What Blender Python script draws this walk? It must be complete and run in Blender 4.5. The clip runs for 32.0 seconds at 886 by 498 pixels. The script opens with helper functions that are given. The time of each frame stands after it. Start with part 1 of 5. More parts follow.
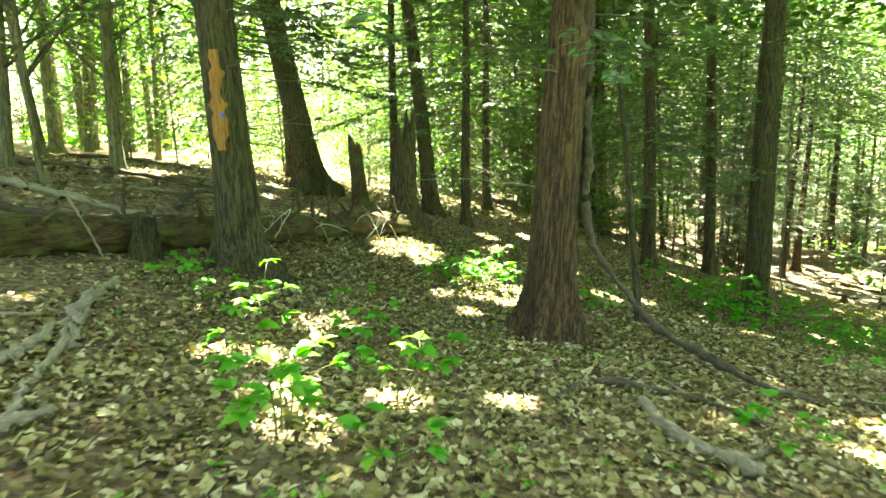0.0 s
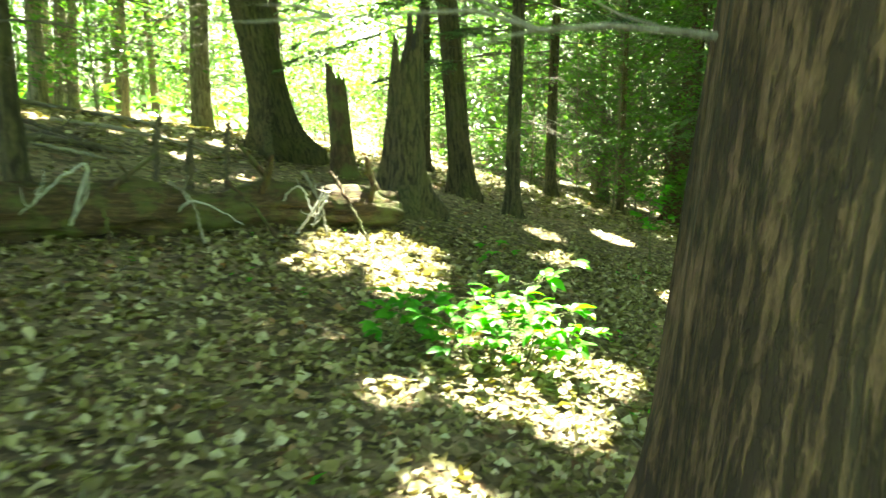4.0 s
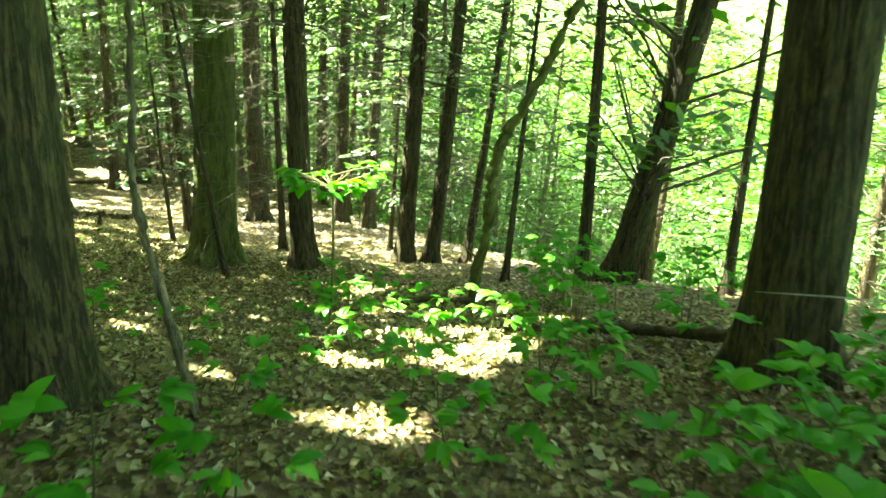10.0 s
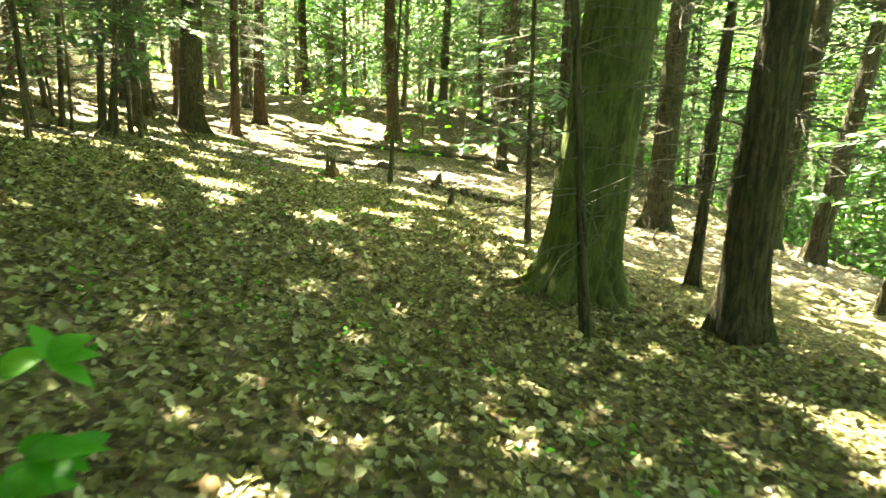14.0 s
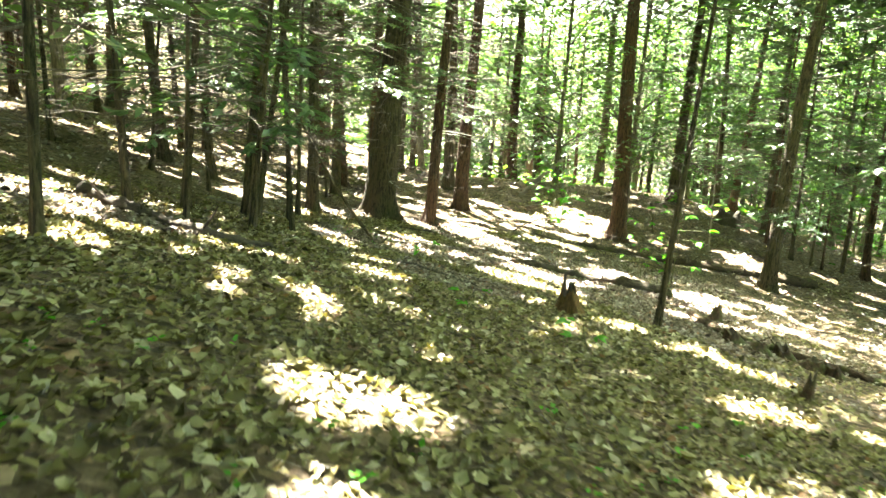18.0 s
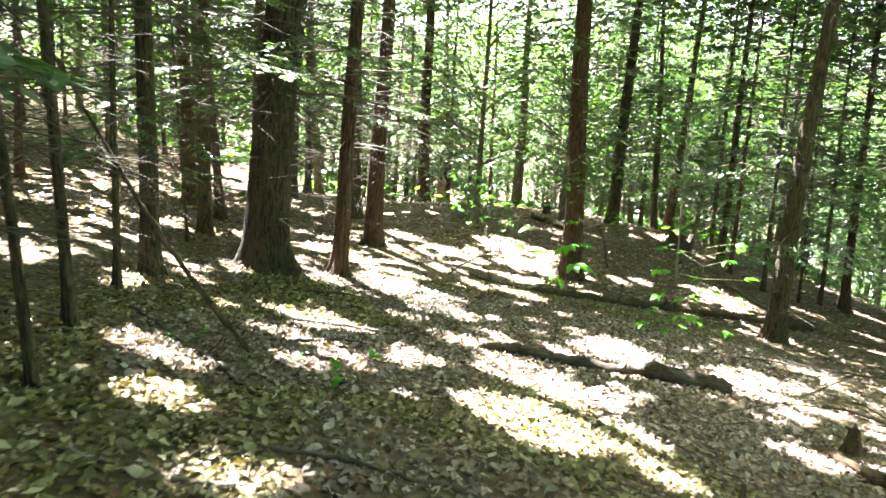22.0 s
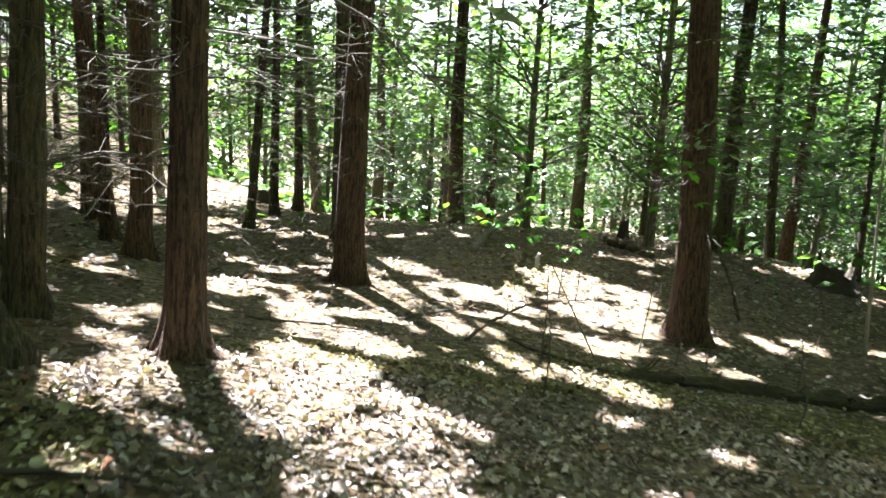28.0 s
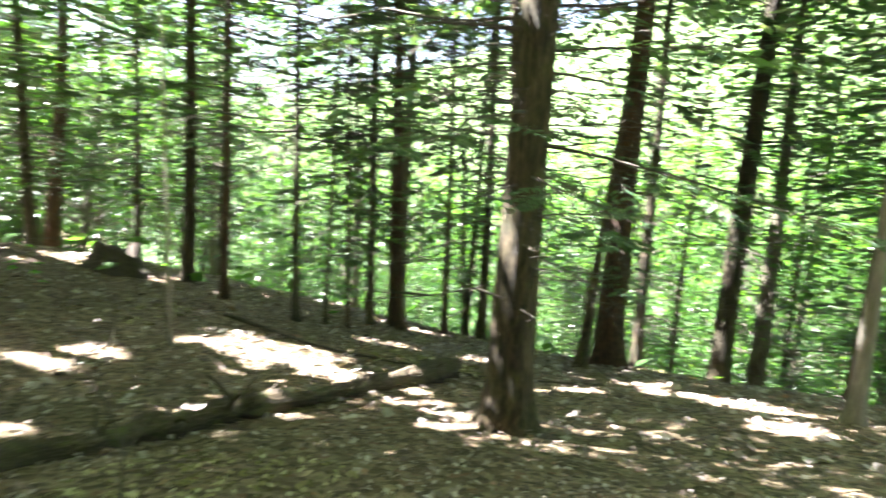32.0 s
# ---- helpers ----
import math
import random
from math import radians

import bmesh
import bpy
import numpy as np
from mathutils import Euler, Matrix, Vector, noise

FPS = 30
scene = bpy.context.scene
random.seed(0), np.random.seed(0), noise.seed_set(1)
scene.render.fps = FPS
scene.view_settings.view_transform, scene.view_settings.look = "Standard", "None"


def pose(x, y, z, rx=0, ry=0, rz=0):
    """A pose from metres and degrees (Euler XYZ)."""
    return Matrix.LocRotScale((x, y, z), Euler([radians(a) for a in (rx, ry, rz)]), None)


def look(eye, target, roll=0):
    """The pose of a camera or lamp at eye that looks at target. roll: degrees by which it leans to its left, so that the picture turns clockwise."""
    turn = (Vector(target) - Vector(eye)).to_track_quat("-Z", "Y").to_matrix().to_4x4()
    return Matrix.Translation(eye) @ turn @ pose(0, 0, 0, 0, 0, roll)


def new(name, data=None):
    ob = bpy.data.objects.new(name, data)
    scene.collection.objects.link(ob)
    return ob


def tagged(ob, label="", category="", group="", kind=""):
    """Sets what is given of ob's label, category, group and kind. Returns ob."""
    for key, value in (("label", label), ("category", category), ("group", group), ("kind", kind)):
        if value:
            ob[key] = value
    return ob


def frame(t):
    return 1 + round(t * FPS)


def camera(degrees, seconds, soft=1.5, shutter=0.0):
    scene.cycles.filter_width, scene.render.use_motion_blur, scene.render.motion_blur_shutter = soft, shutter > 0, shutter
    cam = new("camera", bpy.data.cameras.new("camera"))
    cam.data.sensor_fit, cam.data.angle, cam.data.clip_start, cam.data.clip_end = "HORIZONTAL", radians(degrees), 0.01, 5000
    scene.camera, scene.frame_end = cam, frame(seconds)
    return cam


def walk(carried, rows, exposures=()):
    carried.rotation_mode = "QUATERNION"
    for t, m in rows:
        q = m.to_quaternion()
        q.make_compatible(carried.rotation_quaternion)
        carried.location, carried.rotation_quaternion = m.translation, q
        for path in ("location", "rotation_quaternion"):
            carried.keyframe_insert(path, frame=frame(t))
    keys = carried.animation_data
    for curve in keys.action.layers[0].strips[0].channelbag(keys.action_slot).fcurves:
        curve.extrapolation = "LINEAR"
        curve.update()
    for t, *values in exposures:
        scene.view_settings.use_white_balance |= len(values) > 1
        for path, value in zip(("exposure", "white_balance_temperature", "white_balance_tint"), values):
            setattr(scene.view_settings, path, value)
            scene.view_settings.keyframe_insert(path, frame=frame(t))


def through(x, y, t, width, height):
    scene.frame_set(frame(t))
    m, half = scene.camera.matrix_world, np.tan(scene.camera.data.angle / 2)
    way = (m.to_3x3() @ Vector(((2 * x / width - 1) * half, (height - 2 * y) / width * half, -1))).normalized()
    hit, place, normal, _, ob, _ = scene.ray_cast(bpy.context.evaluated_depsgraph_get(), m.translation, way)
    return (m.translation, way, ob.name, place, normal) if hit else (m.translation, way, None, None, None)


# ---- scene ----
cam = camera(63.49, 32.0, shutter=0.5)
PATH = [
    (0.0, 0.000, -0.000, 1.500, 80.18, 1.50, 0.69),
    (0.5, 0.006, 0.815, 1.393, 79.94, 1.38, 1.65),
    (1.0, 0.064, 1.592, 1.297, 79.91, 1.50, 4.77),
    (1.5, 0.149, 2.351, 1.179, 79.92, 1.55, 7.96),
    (2.0, 0.181, 3.083, 1.138, 79.85, 1.41, 8.79),
    (2.5, 0.163, 3.864, 1.086, 79.82, 1.36, 9.58),
    (4.5, 0.551, 7.280, 0.403, 79.06, -0.47, 2.58),
    (5.0, 0.521, 7.926, 0.306, 78.51, -0.74, -4.31),
    (5.5, 0.462, 8.662, 0.237, 77.80, -1.29, -13.87),
    (6.0, 0.621, 9.441, 0.168, 76.76, -2.12, -28.67),
    (6.5, 0.778, 10.092, 0.107, 75.43, -2.57, -43.48),
    (7.0, 1.166, 10.792, 0.024, 74.13, -3.08, -56.11),
    (7.5, 1.717, 11.433, -0.104, 72.66, -2.60, -60.13),
    (8.0, 2.278, 11.878, -0.277, 72.23, -2.51, -64.52),
    (8.5, 2.953, 12.303, -0.471, 72.29, -2.93, -69.54),
    (9.0, 3.466, 12.717, -0.581, 72.19, -2.49, -70.32),
    (9.5, 3.999, 13.208, -0.767, 71.96, -2.65, -70.21),
    (10.0, 4.585, 13.528, -0.863, 70.90, -2.81, -69.53),
    (10.5, 5.234, 13.873, -0.907, 70.37, -3.38, -68.03),
    (11.0, 5.901, 14.235, -1.099, 70.03, -3.24, -67.62),
    (11.5, 6.646, 14.562, -1.355, 70.04, -3.17, -67.21),
    (12.0, 7.202, 14.902, -1.584, 69.85, -2.82, -62.98),
    (12.5, 7.831, 15.336, -1.873, 69.67, -2.71, -55.19),
    (13.0, 8.397, 15.758, -2.080, 69.40, -2.05, -45.58),
    (13.5, 8.774, 16.338, -2.266, 69.41, -1.91, -40.06),
    (15.5, 10.783, 18.836, -3.445, 70.48, -2.61, -34.58),
    (16.0, 11.187, 19.546, -3.603, 70.23, -2.51, -28.71),
    (16.5, 11.498, 20.277, -3.582, 70.27, -2.37, -22.78),
    (17.0, 11.577, 21.022, -3.404, 72.83, -2.57, -22.31),
    (17.5, 11.652, 21.786, -3.420, 75.31, -2.49, -22.25),
    (18.0, 11.599, 22.504, -3.442, 75.72, -2.51, -22.43),
    (18.5, 11.737, 23.175, -3.486, 76.21, -2.84, -24.21),
    (19.0, 11.988, 23.842, -3.550, 76.74, -3.00, -26.46),
    (19.5, 12.202, 24.546, -3.467, 76.77, -2.97, -27.64),
    (20.0, 12.510, 25.207, -3.432, 77.20, -3.00, -29.56),
    (20.5, 12.735, 25.992, -3.645, 77.51, -3.08, -30.98),
    (21.0, 12.955, 26.724, -3.808, 77.44, -2.96, -31.06),
    (21.5, 13.156, 27.461, -3.938, 77.46, -2.84, -31.04),
    (22.0, 13.506, 28.096, -4.084, 77.53, -2.51, -30.97),
    (22.5, 13.732, 28.649, -4.161, 77.40, -2.45, -31.54),
    (23.0, 13.996, 29.290, -4.193, 77.42, -2.70, -33.08),
    (23.5, 14.412, 29.839, -4.369, 77.53, -2.62, -35.15),
    (24.0, 14.856, 30.411, -4.622, 77.71, -2.68, -38.86),
    (24.5, 15.410, 30.815, -4.762, 77.63, -2.50, -40.44),
    (26.5, 17.688, 32.900, -5.619, 79.83, -2.38, -41.80),
    (27.0, 18.059, 33.593, -5.762, 80.18, -1.81, -34.49),
    (27.5, 18.264, 34.408, -5.871, 80.13, -1.80, -28.88),
    (28.0, 18.436, 35.159, -5.847, 80.10, -1.93, -26.93),
    (28.5, 18.621, 35.746, -5.782, 80.22, -2.17, -26.68),
    (29.0, 18.839, 36.216, -5.867, 80.39, -2.35, -26.39),
    (29.5, 19.143, 36.656, -6.034, 80.38, -2.43, -25.65),
    (30.0, 19.593, 36.910, -6.248, 80.71, -2.77, -30.36),
    (30.5, 20.092, 37.115, -6.426, 80.90, -3.06, -41.62),
    (31.0, 20.626, 37.278, -6.549, 81.37, -3.09, -54.19),
    (31.5, 21.241, 37.449, -6.707, 82.03, -3.10, -68.29),
    (32.0, 21.840, 37.642, -6.850, 82.57, -3.39, -81.40),
]
walk(cam, [(t, pose(*p)) for t, *p in PATH], [
    (0.0, 4.35, 9000, -12), (2.0, 4.5, 9200, -9), (5.0, 4.45, 8000, -20), (7.0, 4.55, 8100, -20), (9.0, 4.3, 9000, -24), (12.0, 4.35, 9100, -21), (13.0, 4.4, 9300, -20), (16.0, 5.0, 9500, -15),
    (17.0, 4.9, 8000, -2), (18.5, 4.55, 7400, 2), (21.0, 4.3, 6800, 8), (22.0, 4.27, 6600, 13), (23.0, 4.12, 6500, 12), (28.0, 3.55, 6200, 12), (30.0, 3.4, 6200, 9), (31.0, 3.6, 6400, 0), (32.0, 4.42, 6450, 12)])

# ---- light ----
SUN_UP, SUN_TURN = 60.0, 4.0          # elevation, and turn from the y axis towards x, degrees
world = bpy.data.worlds.new("sky")
scene.world = world
world.use_nodes = True
wn = world.node_tree.nodes
sky = wn.new("ShaderNodeTexSky")
sky.sky_type, sky.sun_disc = "NISHITA", False
sky.air_density, sky.dust_density, sky.ozone_density = 0.6, 4.0, 0.0
sky.sun_elevation, sky.sun_rotation = radians(SUN_UP), radians(SUN_TURN)
wn["Background"].inputs["Strength"].default_value = 0.072
world.node_tree.links.new(sky.outputs[0], wn["Background"].inputs["Color"])
SUN = Vector((math.sin(radians(SUN_TURN)) * math.cos(radians(SUN_UP)), math.cos(radians(SUN_TURN)) * math.cos(radians(SUN_UP)), math.sin(radians(SUN_UP))))
sun = new("sun", bpy.data.lights.new("sun", "SUN"))
sun.data.energy, sun.data.angle, sun.data.color = 5.0, radians(0.53), (1.0, 0.99, 0.98)
sun.matrix_world = look(SUN * 100, (0, 0, 0))

# ---- materials ----
def nodes_of(name):
    m = bpy.data.materials.new(name)
    m.use_nodes = True
    nt = m.node_tree
    return m, nt, nt.nodes, nt.links, nt.nodes["Principled BSDF"]


def ramp(nt, stops):
    r = nt.nodes.new("ShaderNodeValToRGB")
    els = r.color_ramp.elements
    while len(els) < len(stops):
        els.new(0.5)
    for e, (p, c) in zip(els, stops):
        e.position, e.color = p, (*c, 1)
    return r


def noise_tex(nt, scale, detail=4, rough=0.6, vec=None, dim="3D"):
    n = nt.nodes.new("ShaderNodeTexNoise")
    n.inputs["Scale"].default_value, n.inputs["Detail"].default_value, n.inputs["Roughness"].default_value = scale, detail, rough
    if vec is not None:
        nt.links.new(vec, n.inputs["Vector"])
    return n


def coords(nt, stretch=(1, 1, 1), kind="Object"):
    tc = nt.nodes.new("ShaderNodeTexCoord")
    mp = nt.nodes.new("ShaderNodeMapping")
    mp.inputs["Scale"].default_value = stretch
    nt.links.new(tc.outputs[kind], mp.inputs["Vector"])
    return mp.outputs[0]


def mixc(nt, fac, a, b, mode="MIX"):
    m = nt.nodes.new("ShaderNodeMix")
    m.data_type, m.blend_type = "RGBA", mode
    for sock, v in ((m.inputs[0], fac), (m.inputs[6], a), (m.inputs[7], b)):
        if hasattr(v, "is_output"):
            nt.links.new(v, sock)
        else:
            sock.default_value = v if isinstance(v, (int, float)) else (*v, 1)
    return m.outputs[2]


def bump(nt, bsdf, height, strength=0.5, distance=0.02):
    b = nt.nodes.new("ShaderNodeBump")
    b.inputs["Strength"].default_value, b.inputs["Distance"].default_value = strength, distance
    nt.links.new(height, b.inputs["Height"])
    nt.links.new(b.outputs[0], bsdf.inputs["Normal"])


def bark(name, dark, mid, light, moss, moss_amount, ridge=30.0, flat=0.12, depth=0.02, cleft=0.5):
    """Furrowed bark: long uneven ridges, fine grain, and moss or lichen in drifts."""
    m, nt, nd, lk, bs = nodes_of(name)
    v, v2 = coords(nt, (1, 1, flat)), coords(nt)
    long = noise_tex(nt, ridge, 5, 0.62, v)
    cross = noise_tex(nt, ridge * 0.8, 4, 0.6, coords(nt, (1, 1, 0.35)))
    both = nd.new("ShaderNodeMath")
    both.operation = "MULTIPLY_ADD"
    lk.new(cross.outputs["Fac"], both.inputs[0])
    both.inputs[1].default_value = 0.45
    lk.new(long.outputs["Fac"], both.inputs[2])
    edge = ramp(nt, [(0.64, (0, 0, 0)), (0.78, (1, 1, 1))])
    lk.new(both.outputs[0], edge.inputs[0])
    grain = noise_tex(nt, 70, 5, 0.7, coords(nt, (1, 1, 0.25)))
    tone = ramp(nt, [(0.28, dark), (0.5, mid), (0.75, light)])
    lk.new(grain.outputs["Fac"], tone.inputs[0])
    big = noise_tex(nt, 1.6, 5, 0.62, v2)
    c = mixc(nt, edge.outputs[0], tuple(x * cleft for x in dark), tone.outputs[0])
    drift = ramp(nt, [(0.62 - moss_amount, (0, 0, 0)), (0.86 - moss_amount * 0.6, (1, 1, 1))])
    lk.new(big.outputs["Fac"], drift.inputs[0])
    c = mixc(nt, drift.outputs[0], c, mixc(nt, 0.5, c, moss))
    info = nd.new("ShaderNodeObjectInfo")
    vary = ramp(nt, [(0, (0.78, 0.76, 0.74)), (0.5, (1, 1, 1)), (1, (1.22, 1.14, 1.05))])
    lk.new(info.outputs["Random"], vary.inputs[0])
    c = mixc(nt, 1.0, c, vary.outputs[0], "MULTIPLY")
    lk.new(c, bs.inputs["Base Color"])
    bs.inputs["Roughness"].default_value = 0.9
    h = nd.new("ShaderNodeMath")
    h.operation = "MULTIPLY_ADD"
    lk.new(grain.outputs["Fac"], h.inputs[0])
    h.inputs[1].default_value = 0.4
    lk.new(edge.outputs[0], h.inputs[2])
    bump(nt, bs, h.outputs[0], 1.0, depth)
    return m


BARK_HEMLOCK = bark("bark_hemlock", (0.045, 0.034, 0.02), (0.1, 0.076, 0.044), (0.17, 0.137, 0.083), (0.085, 0.1, 0.03), 0.18, 30, 0.1, 0.035, 0.6)
BARK_RED = bark("bark_red", (0.055, 0.029, 0.018), (0.115, 0.063, 0.038), (0.19, 0.112, 0.07), (0.085, 0.085, 0.035), 0.08, 32, 0.1, 0.035, 0.6)
BARK_GREY = bark("bark_grey", (0.1, 0.088, 0.06), (0.19, 0.17, 0.12), (0.3, 0.27, 0.2), (0.13, 0.15, 0.055), 0.18, 22, 0.12, 0.012, 0.65)
BARK_BEECH = bark("bark_beech", (0.066, 0.07, 0.02), (0.125, 0.132, 0.04), (0.2, 0.2, 0.08), (0.075, 0.115, 0.018), 0.34, 16, 0.22, 0.006, 0.75)
BARK_OAK = bark("bark_oak", (0.04, 0.033, 0.016), (0.096, 0.077, 0.038), (0.17, 0.138, 0.07), (0.085, 0.1, 0.025), 0.16, 36, 0.09, 0.035, 0.6)


def wood(name, dark, mid, light, moss=(0.07, 0.1, 0.025), moss_amount=0.0, stretch=(1, 1, 0.12)):
    m, nt, nd, lk, bs = nodes_of(name)
    v = coords(nt, stretch)
    g = noise_tex(nt, 34, 6, 0.72, v)
    tone = ramp(nt, [(0.3, dark), (0.52, mid), (0.75, light)])
    lk.new(g.outputs["Fac"], tone.inputs[0])
    big = noise_tex(nt, 3.2, 4, 0.65, coords(nt))
    drift = ramp(nt, [(0.7 - moss_amount, (0, 0, 0)), (0.82 - moss_amount * 0.7, (1, 1, 1))])
    lk.new(big.outputs["Fac"], drift.inputs[0])
    lk.new(mixc(nt, drift.outputs[0], tone.outputs[0], moss), bs.inputs["Base Color"])
    bs.inputs["Roughness"].default_value = 0.88
    bump(nt, bs, g.outputs["Fac"], 0.9, 0.02)
    return m


ROTTEN = wood("rotten_wood", (0.012, 0.007, 0.004), (0.06, 0.032, 0.017), (0.17, 0.105, 0.06), (0.085, 0.095, 0.028), 0.25)
ORANGE_WOOD = wood("bare_orange_wood", (0.16, 0.065, 0.02), (0.32, 0.145, 0.045), (0.45, 0.24, 0.09))
DEAD_GREY = wood("dead_grey_wood", (0.11, 0.092, 0.072), (0.22, 0.195, 0.155), (0.38, 0.345, 0.285), (0.16, 0.17, 0.09), 0.08)
MOSSY = wood("mossy_rotten_wood", (0.018, 0.013, 0.008), (0.06, 0.043, 0.026), (0.15, 0.115, 0.075), (0.075, 0.085, 0.026), 0.17)
DEAD_DARK = wood("dead_dark_wood", (0.022, 0.017, 0.012), (0.065, 0.049, 0.035), (0.14, 0.11, 0.08), (0.07, 0.085, 0.03), 0.06)
TWIG = wood("twig_bark", (0.042, 0.034, 0.026), (0.095, 0.08, 0.062), (0.18, 0.155, 0.128))
TWIG_PALE = wood("bleached_twig", (0.3, 0.28, 0.25), (0.5, 0.48, 0.44), (0.68, 0.66, 0.62))
STEM = wood("green_stem", (0.06, 0.06, 0.025), (0.12, 0.12, 0.05), (0.18, 0.18, 0.08))


def leafy(name, stops, through=0.45, gloss=0.12, island=True):
    """A thin leaf: it scatters light, and lets part of it through."""
    m = bpy.data.materials.new(name)
    m.use_nodes = True
    nt = m.node_tree
    nd, lk = nt.nodes, nt.links
    nd.remove(nd["Principled BSDF"])
    geo = nd.new("ShaderNodeNewGeometry")
    info = nd.new("ShaderNodeObjectInfo")
    add = nd.new("ShaderNodeMath")
    add.operation = "ADD"
    lk.new(geo.outputs["Random Per Island"], add.inputs[0])
    lk.new(info.outputs["Random"], add.inputs[1])
    fr = nd.new("ShaderNodeMath")
    fr.operation = "FRACT"
    lk.new(add.outputs[0], fr.inputs[0])
    tone = ramp(nt, stops)
    lk.new(fr.outputs[0], tone.inputs[0])
    n = noise_tex(nt, 30, 3, 0.6, coords(nt))
    sh = ramp(nt, [(0.3, (0.8, 0.8, 0.8)), (0.7, (1.15, 1.15, 1.15))])
    lk.new(n.outputs["Fac"], sh.inputs[0])
    c = mixc(nt, 1.0, tone.outputs[0], sh.outputs[0], "MULTIPLY")
    dif, tra, glo = nd.new("ShaderNodeBsdfDiffuse"), nd.new("ShaderNodeBsdfTranslucent"), nd.new("ShaderNodeBsdfGlossy")
    warm = mixc(nt, 1.0, c, (1.35, 1.3, 0.5), "MULTIPLY")
    lk.new(c, dif.inputs["Color"])
    lk.new(warm, tra.inputs["Color"])
    glo.inputs["Roughness"].default_value = 0.42
    m1, m2 = nd.new("ShaderNodeMixShader"), nd.new("ShaderNodeMixShader")
    m1.inputs[0].default_value, m2.inputs[0].default_value = through, gloss
    lk.new(dif.outputs[0], m1.inputs[1])
    lk.new(tra.outputs[0], m1.inputs[2])
    lk.new(m1.outputs[0], m2.inputs[1])
    lk.new(glo.outputs[0], m2.inputs[2])
    lk.new(m2.outputs[0], nd["Material Output"].inputs["Surface"])
    return m


NEEDLES = leafy("hemlock_needles", [(0, (0.052, 0.12, 0.046)), (0.5, (0.088, 0.178, 0.08)), (0.85, (0.14, 0.24, 0.135)), (1, (0.28, 0.35, 0.27))], 0.5, 0.08)
LEAF_FAR = leafy("sunlit_leaves", [(0, (0.04, 0.12, 0.02)), (0.5, (0.064, 0.17, 0.03)), (0.9, (0.095, 0.215, 0.042)), (1, (0.135, 0.23, 0.056))], 0.6, 0.05)
LEAF_NEAR = leafy("seedling_leaves", [(0, (0.05, 0.23, 0.022)), (0.5, (0.08, 0.31, 0.034)), (0.9, (0.12, 0.37, 0.045)), (1, (0.18, 0.4, 0.05))], 0.5, 0.025)
LITTER = leafy("fallen_leaves", [(0, (0.07, 0.048, 0.04)), (0.25, (0.14, 0.106, 0.09)), (0.5, (0.225, 0.182, 0.16)), (0.75, (0.335, 0.285, 0.262)), (0.92, (0.46, 0.41, 0.385)), (1, (0.25, 0.11, 0.065))], 0.15, 0.04)
# olive leaves, with the canopy's green-filtered shade mixed into their colour
LITTER_OLIVE = leafy("shade_tinted_olive_leaves", [(0, (0.05, 0.04, 0.016)), (0.25, (0.118, 0.1, 0.04)), (0.55, (0.215, 0.19, 0.078)), (0.82, (0.335, 0.302, 0.175)), (0.95, (0.47, 0.435, 0.31)), (1, (0.24, 0.11, 0.05))], 0.15, 0.04)


def soil():
    """Leaf mould: overlapping leaf-sized flakes over dark humus."""
    m, nt, nd, lk, bs = nodes_of("leaf_mould")
    v = coords(nt)
    cells = nd.new("ShaderNodeTexVoronoi")
    cells.inputs["Scale"].default_value = 13
    lk.new(v, cells.inputs["Vector"])
    sep = nd.new("ShaderNodeSeparateColor")
    lk.new(cells.outputs["Color"], sep.inputs[0])
    tone = ramp(nt, [(0, (0.048, 0.035, 0.02)), (0.3, (0.11, 0.08, 0.047)), (0.6, (0.175, 0.135, 0.085)), (0.85, (0.27, 0.212, 0.145)), (1, (0.15, 0.08, 0.045))])
    lk.new(sep.outputs[0], tone.inputs[0])
    big = noise_tex(nt, 0.35, 4, 0.6, v)
    tint = ramp(nt, [(0.3, (0.85, 0.85, 0.72)), (0.7, (1.15, 1.08, 1.05))])
    lk.new(big.outputs["Fac"], tint.inputs[0])
    fine = noise_tex(nt, 40, 5, 0.7, v)
    sh = ramp(nt, [(0.3, (0.6, 0.58, 0.55)), (0.7, (1.2, 1.2, 1.2))])
    lk.new(fine.outputs["Fac"], sh.inputs[0])
    c = mixc(nt, 1.0, mixc(nt, 1.0, tone.outputs[0], tint.outputs[0], "MULTIPLY"), sh.outputs[0], "MULTIPLY")
    place_ = nd.new("ShaderNodeVectorMath")
    place_.operation = "DOT_PRODUCT"
    lk.new(v, place_.inputs[0])
    place_.inputs[1].default_value = (0.707, -0.707, 0)
    across = nd.new("ShaderNodeMapRange")
    across.inputs["From Min"].default_value, across.inputs["From Max"].default_value = 15, 26
    lk.new(place_.outputs["Value"], across.inputs["Value"])
    herbs = ramp(nt, [(0.3, (0.04, 0.075, 0.02)), (0.7, (0.09, 0.15, 0.045))])
    lk.new(fine.outputs["Fac"], herbs.inputs[0])
    c = mixc(nt, across.outputs[0], c, herbs.outputs[0])      # the far side is overgrown
    lk.new(c, bs.inputs["Base Color"])
    bs.inputs["Roughness"].default_value = 0.95
    h = nd.new("ShaderNodeMath")
    h.operation = "ADD"
    lk.new(cells.outputs["Distance"], h.inputs[0])
    lk.new(fine.outputs["Fac"], h.inputs[1])
    bump(nt, bs, h.outputs[0], 0.9, 0.04)
    return m


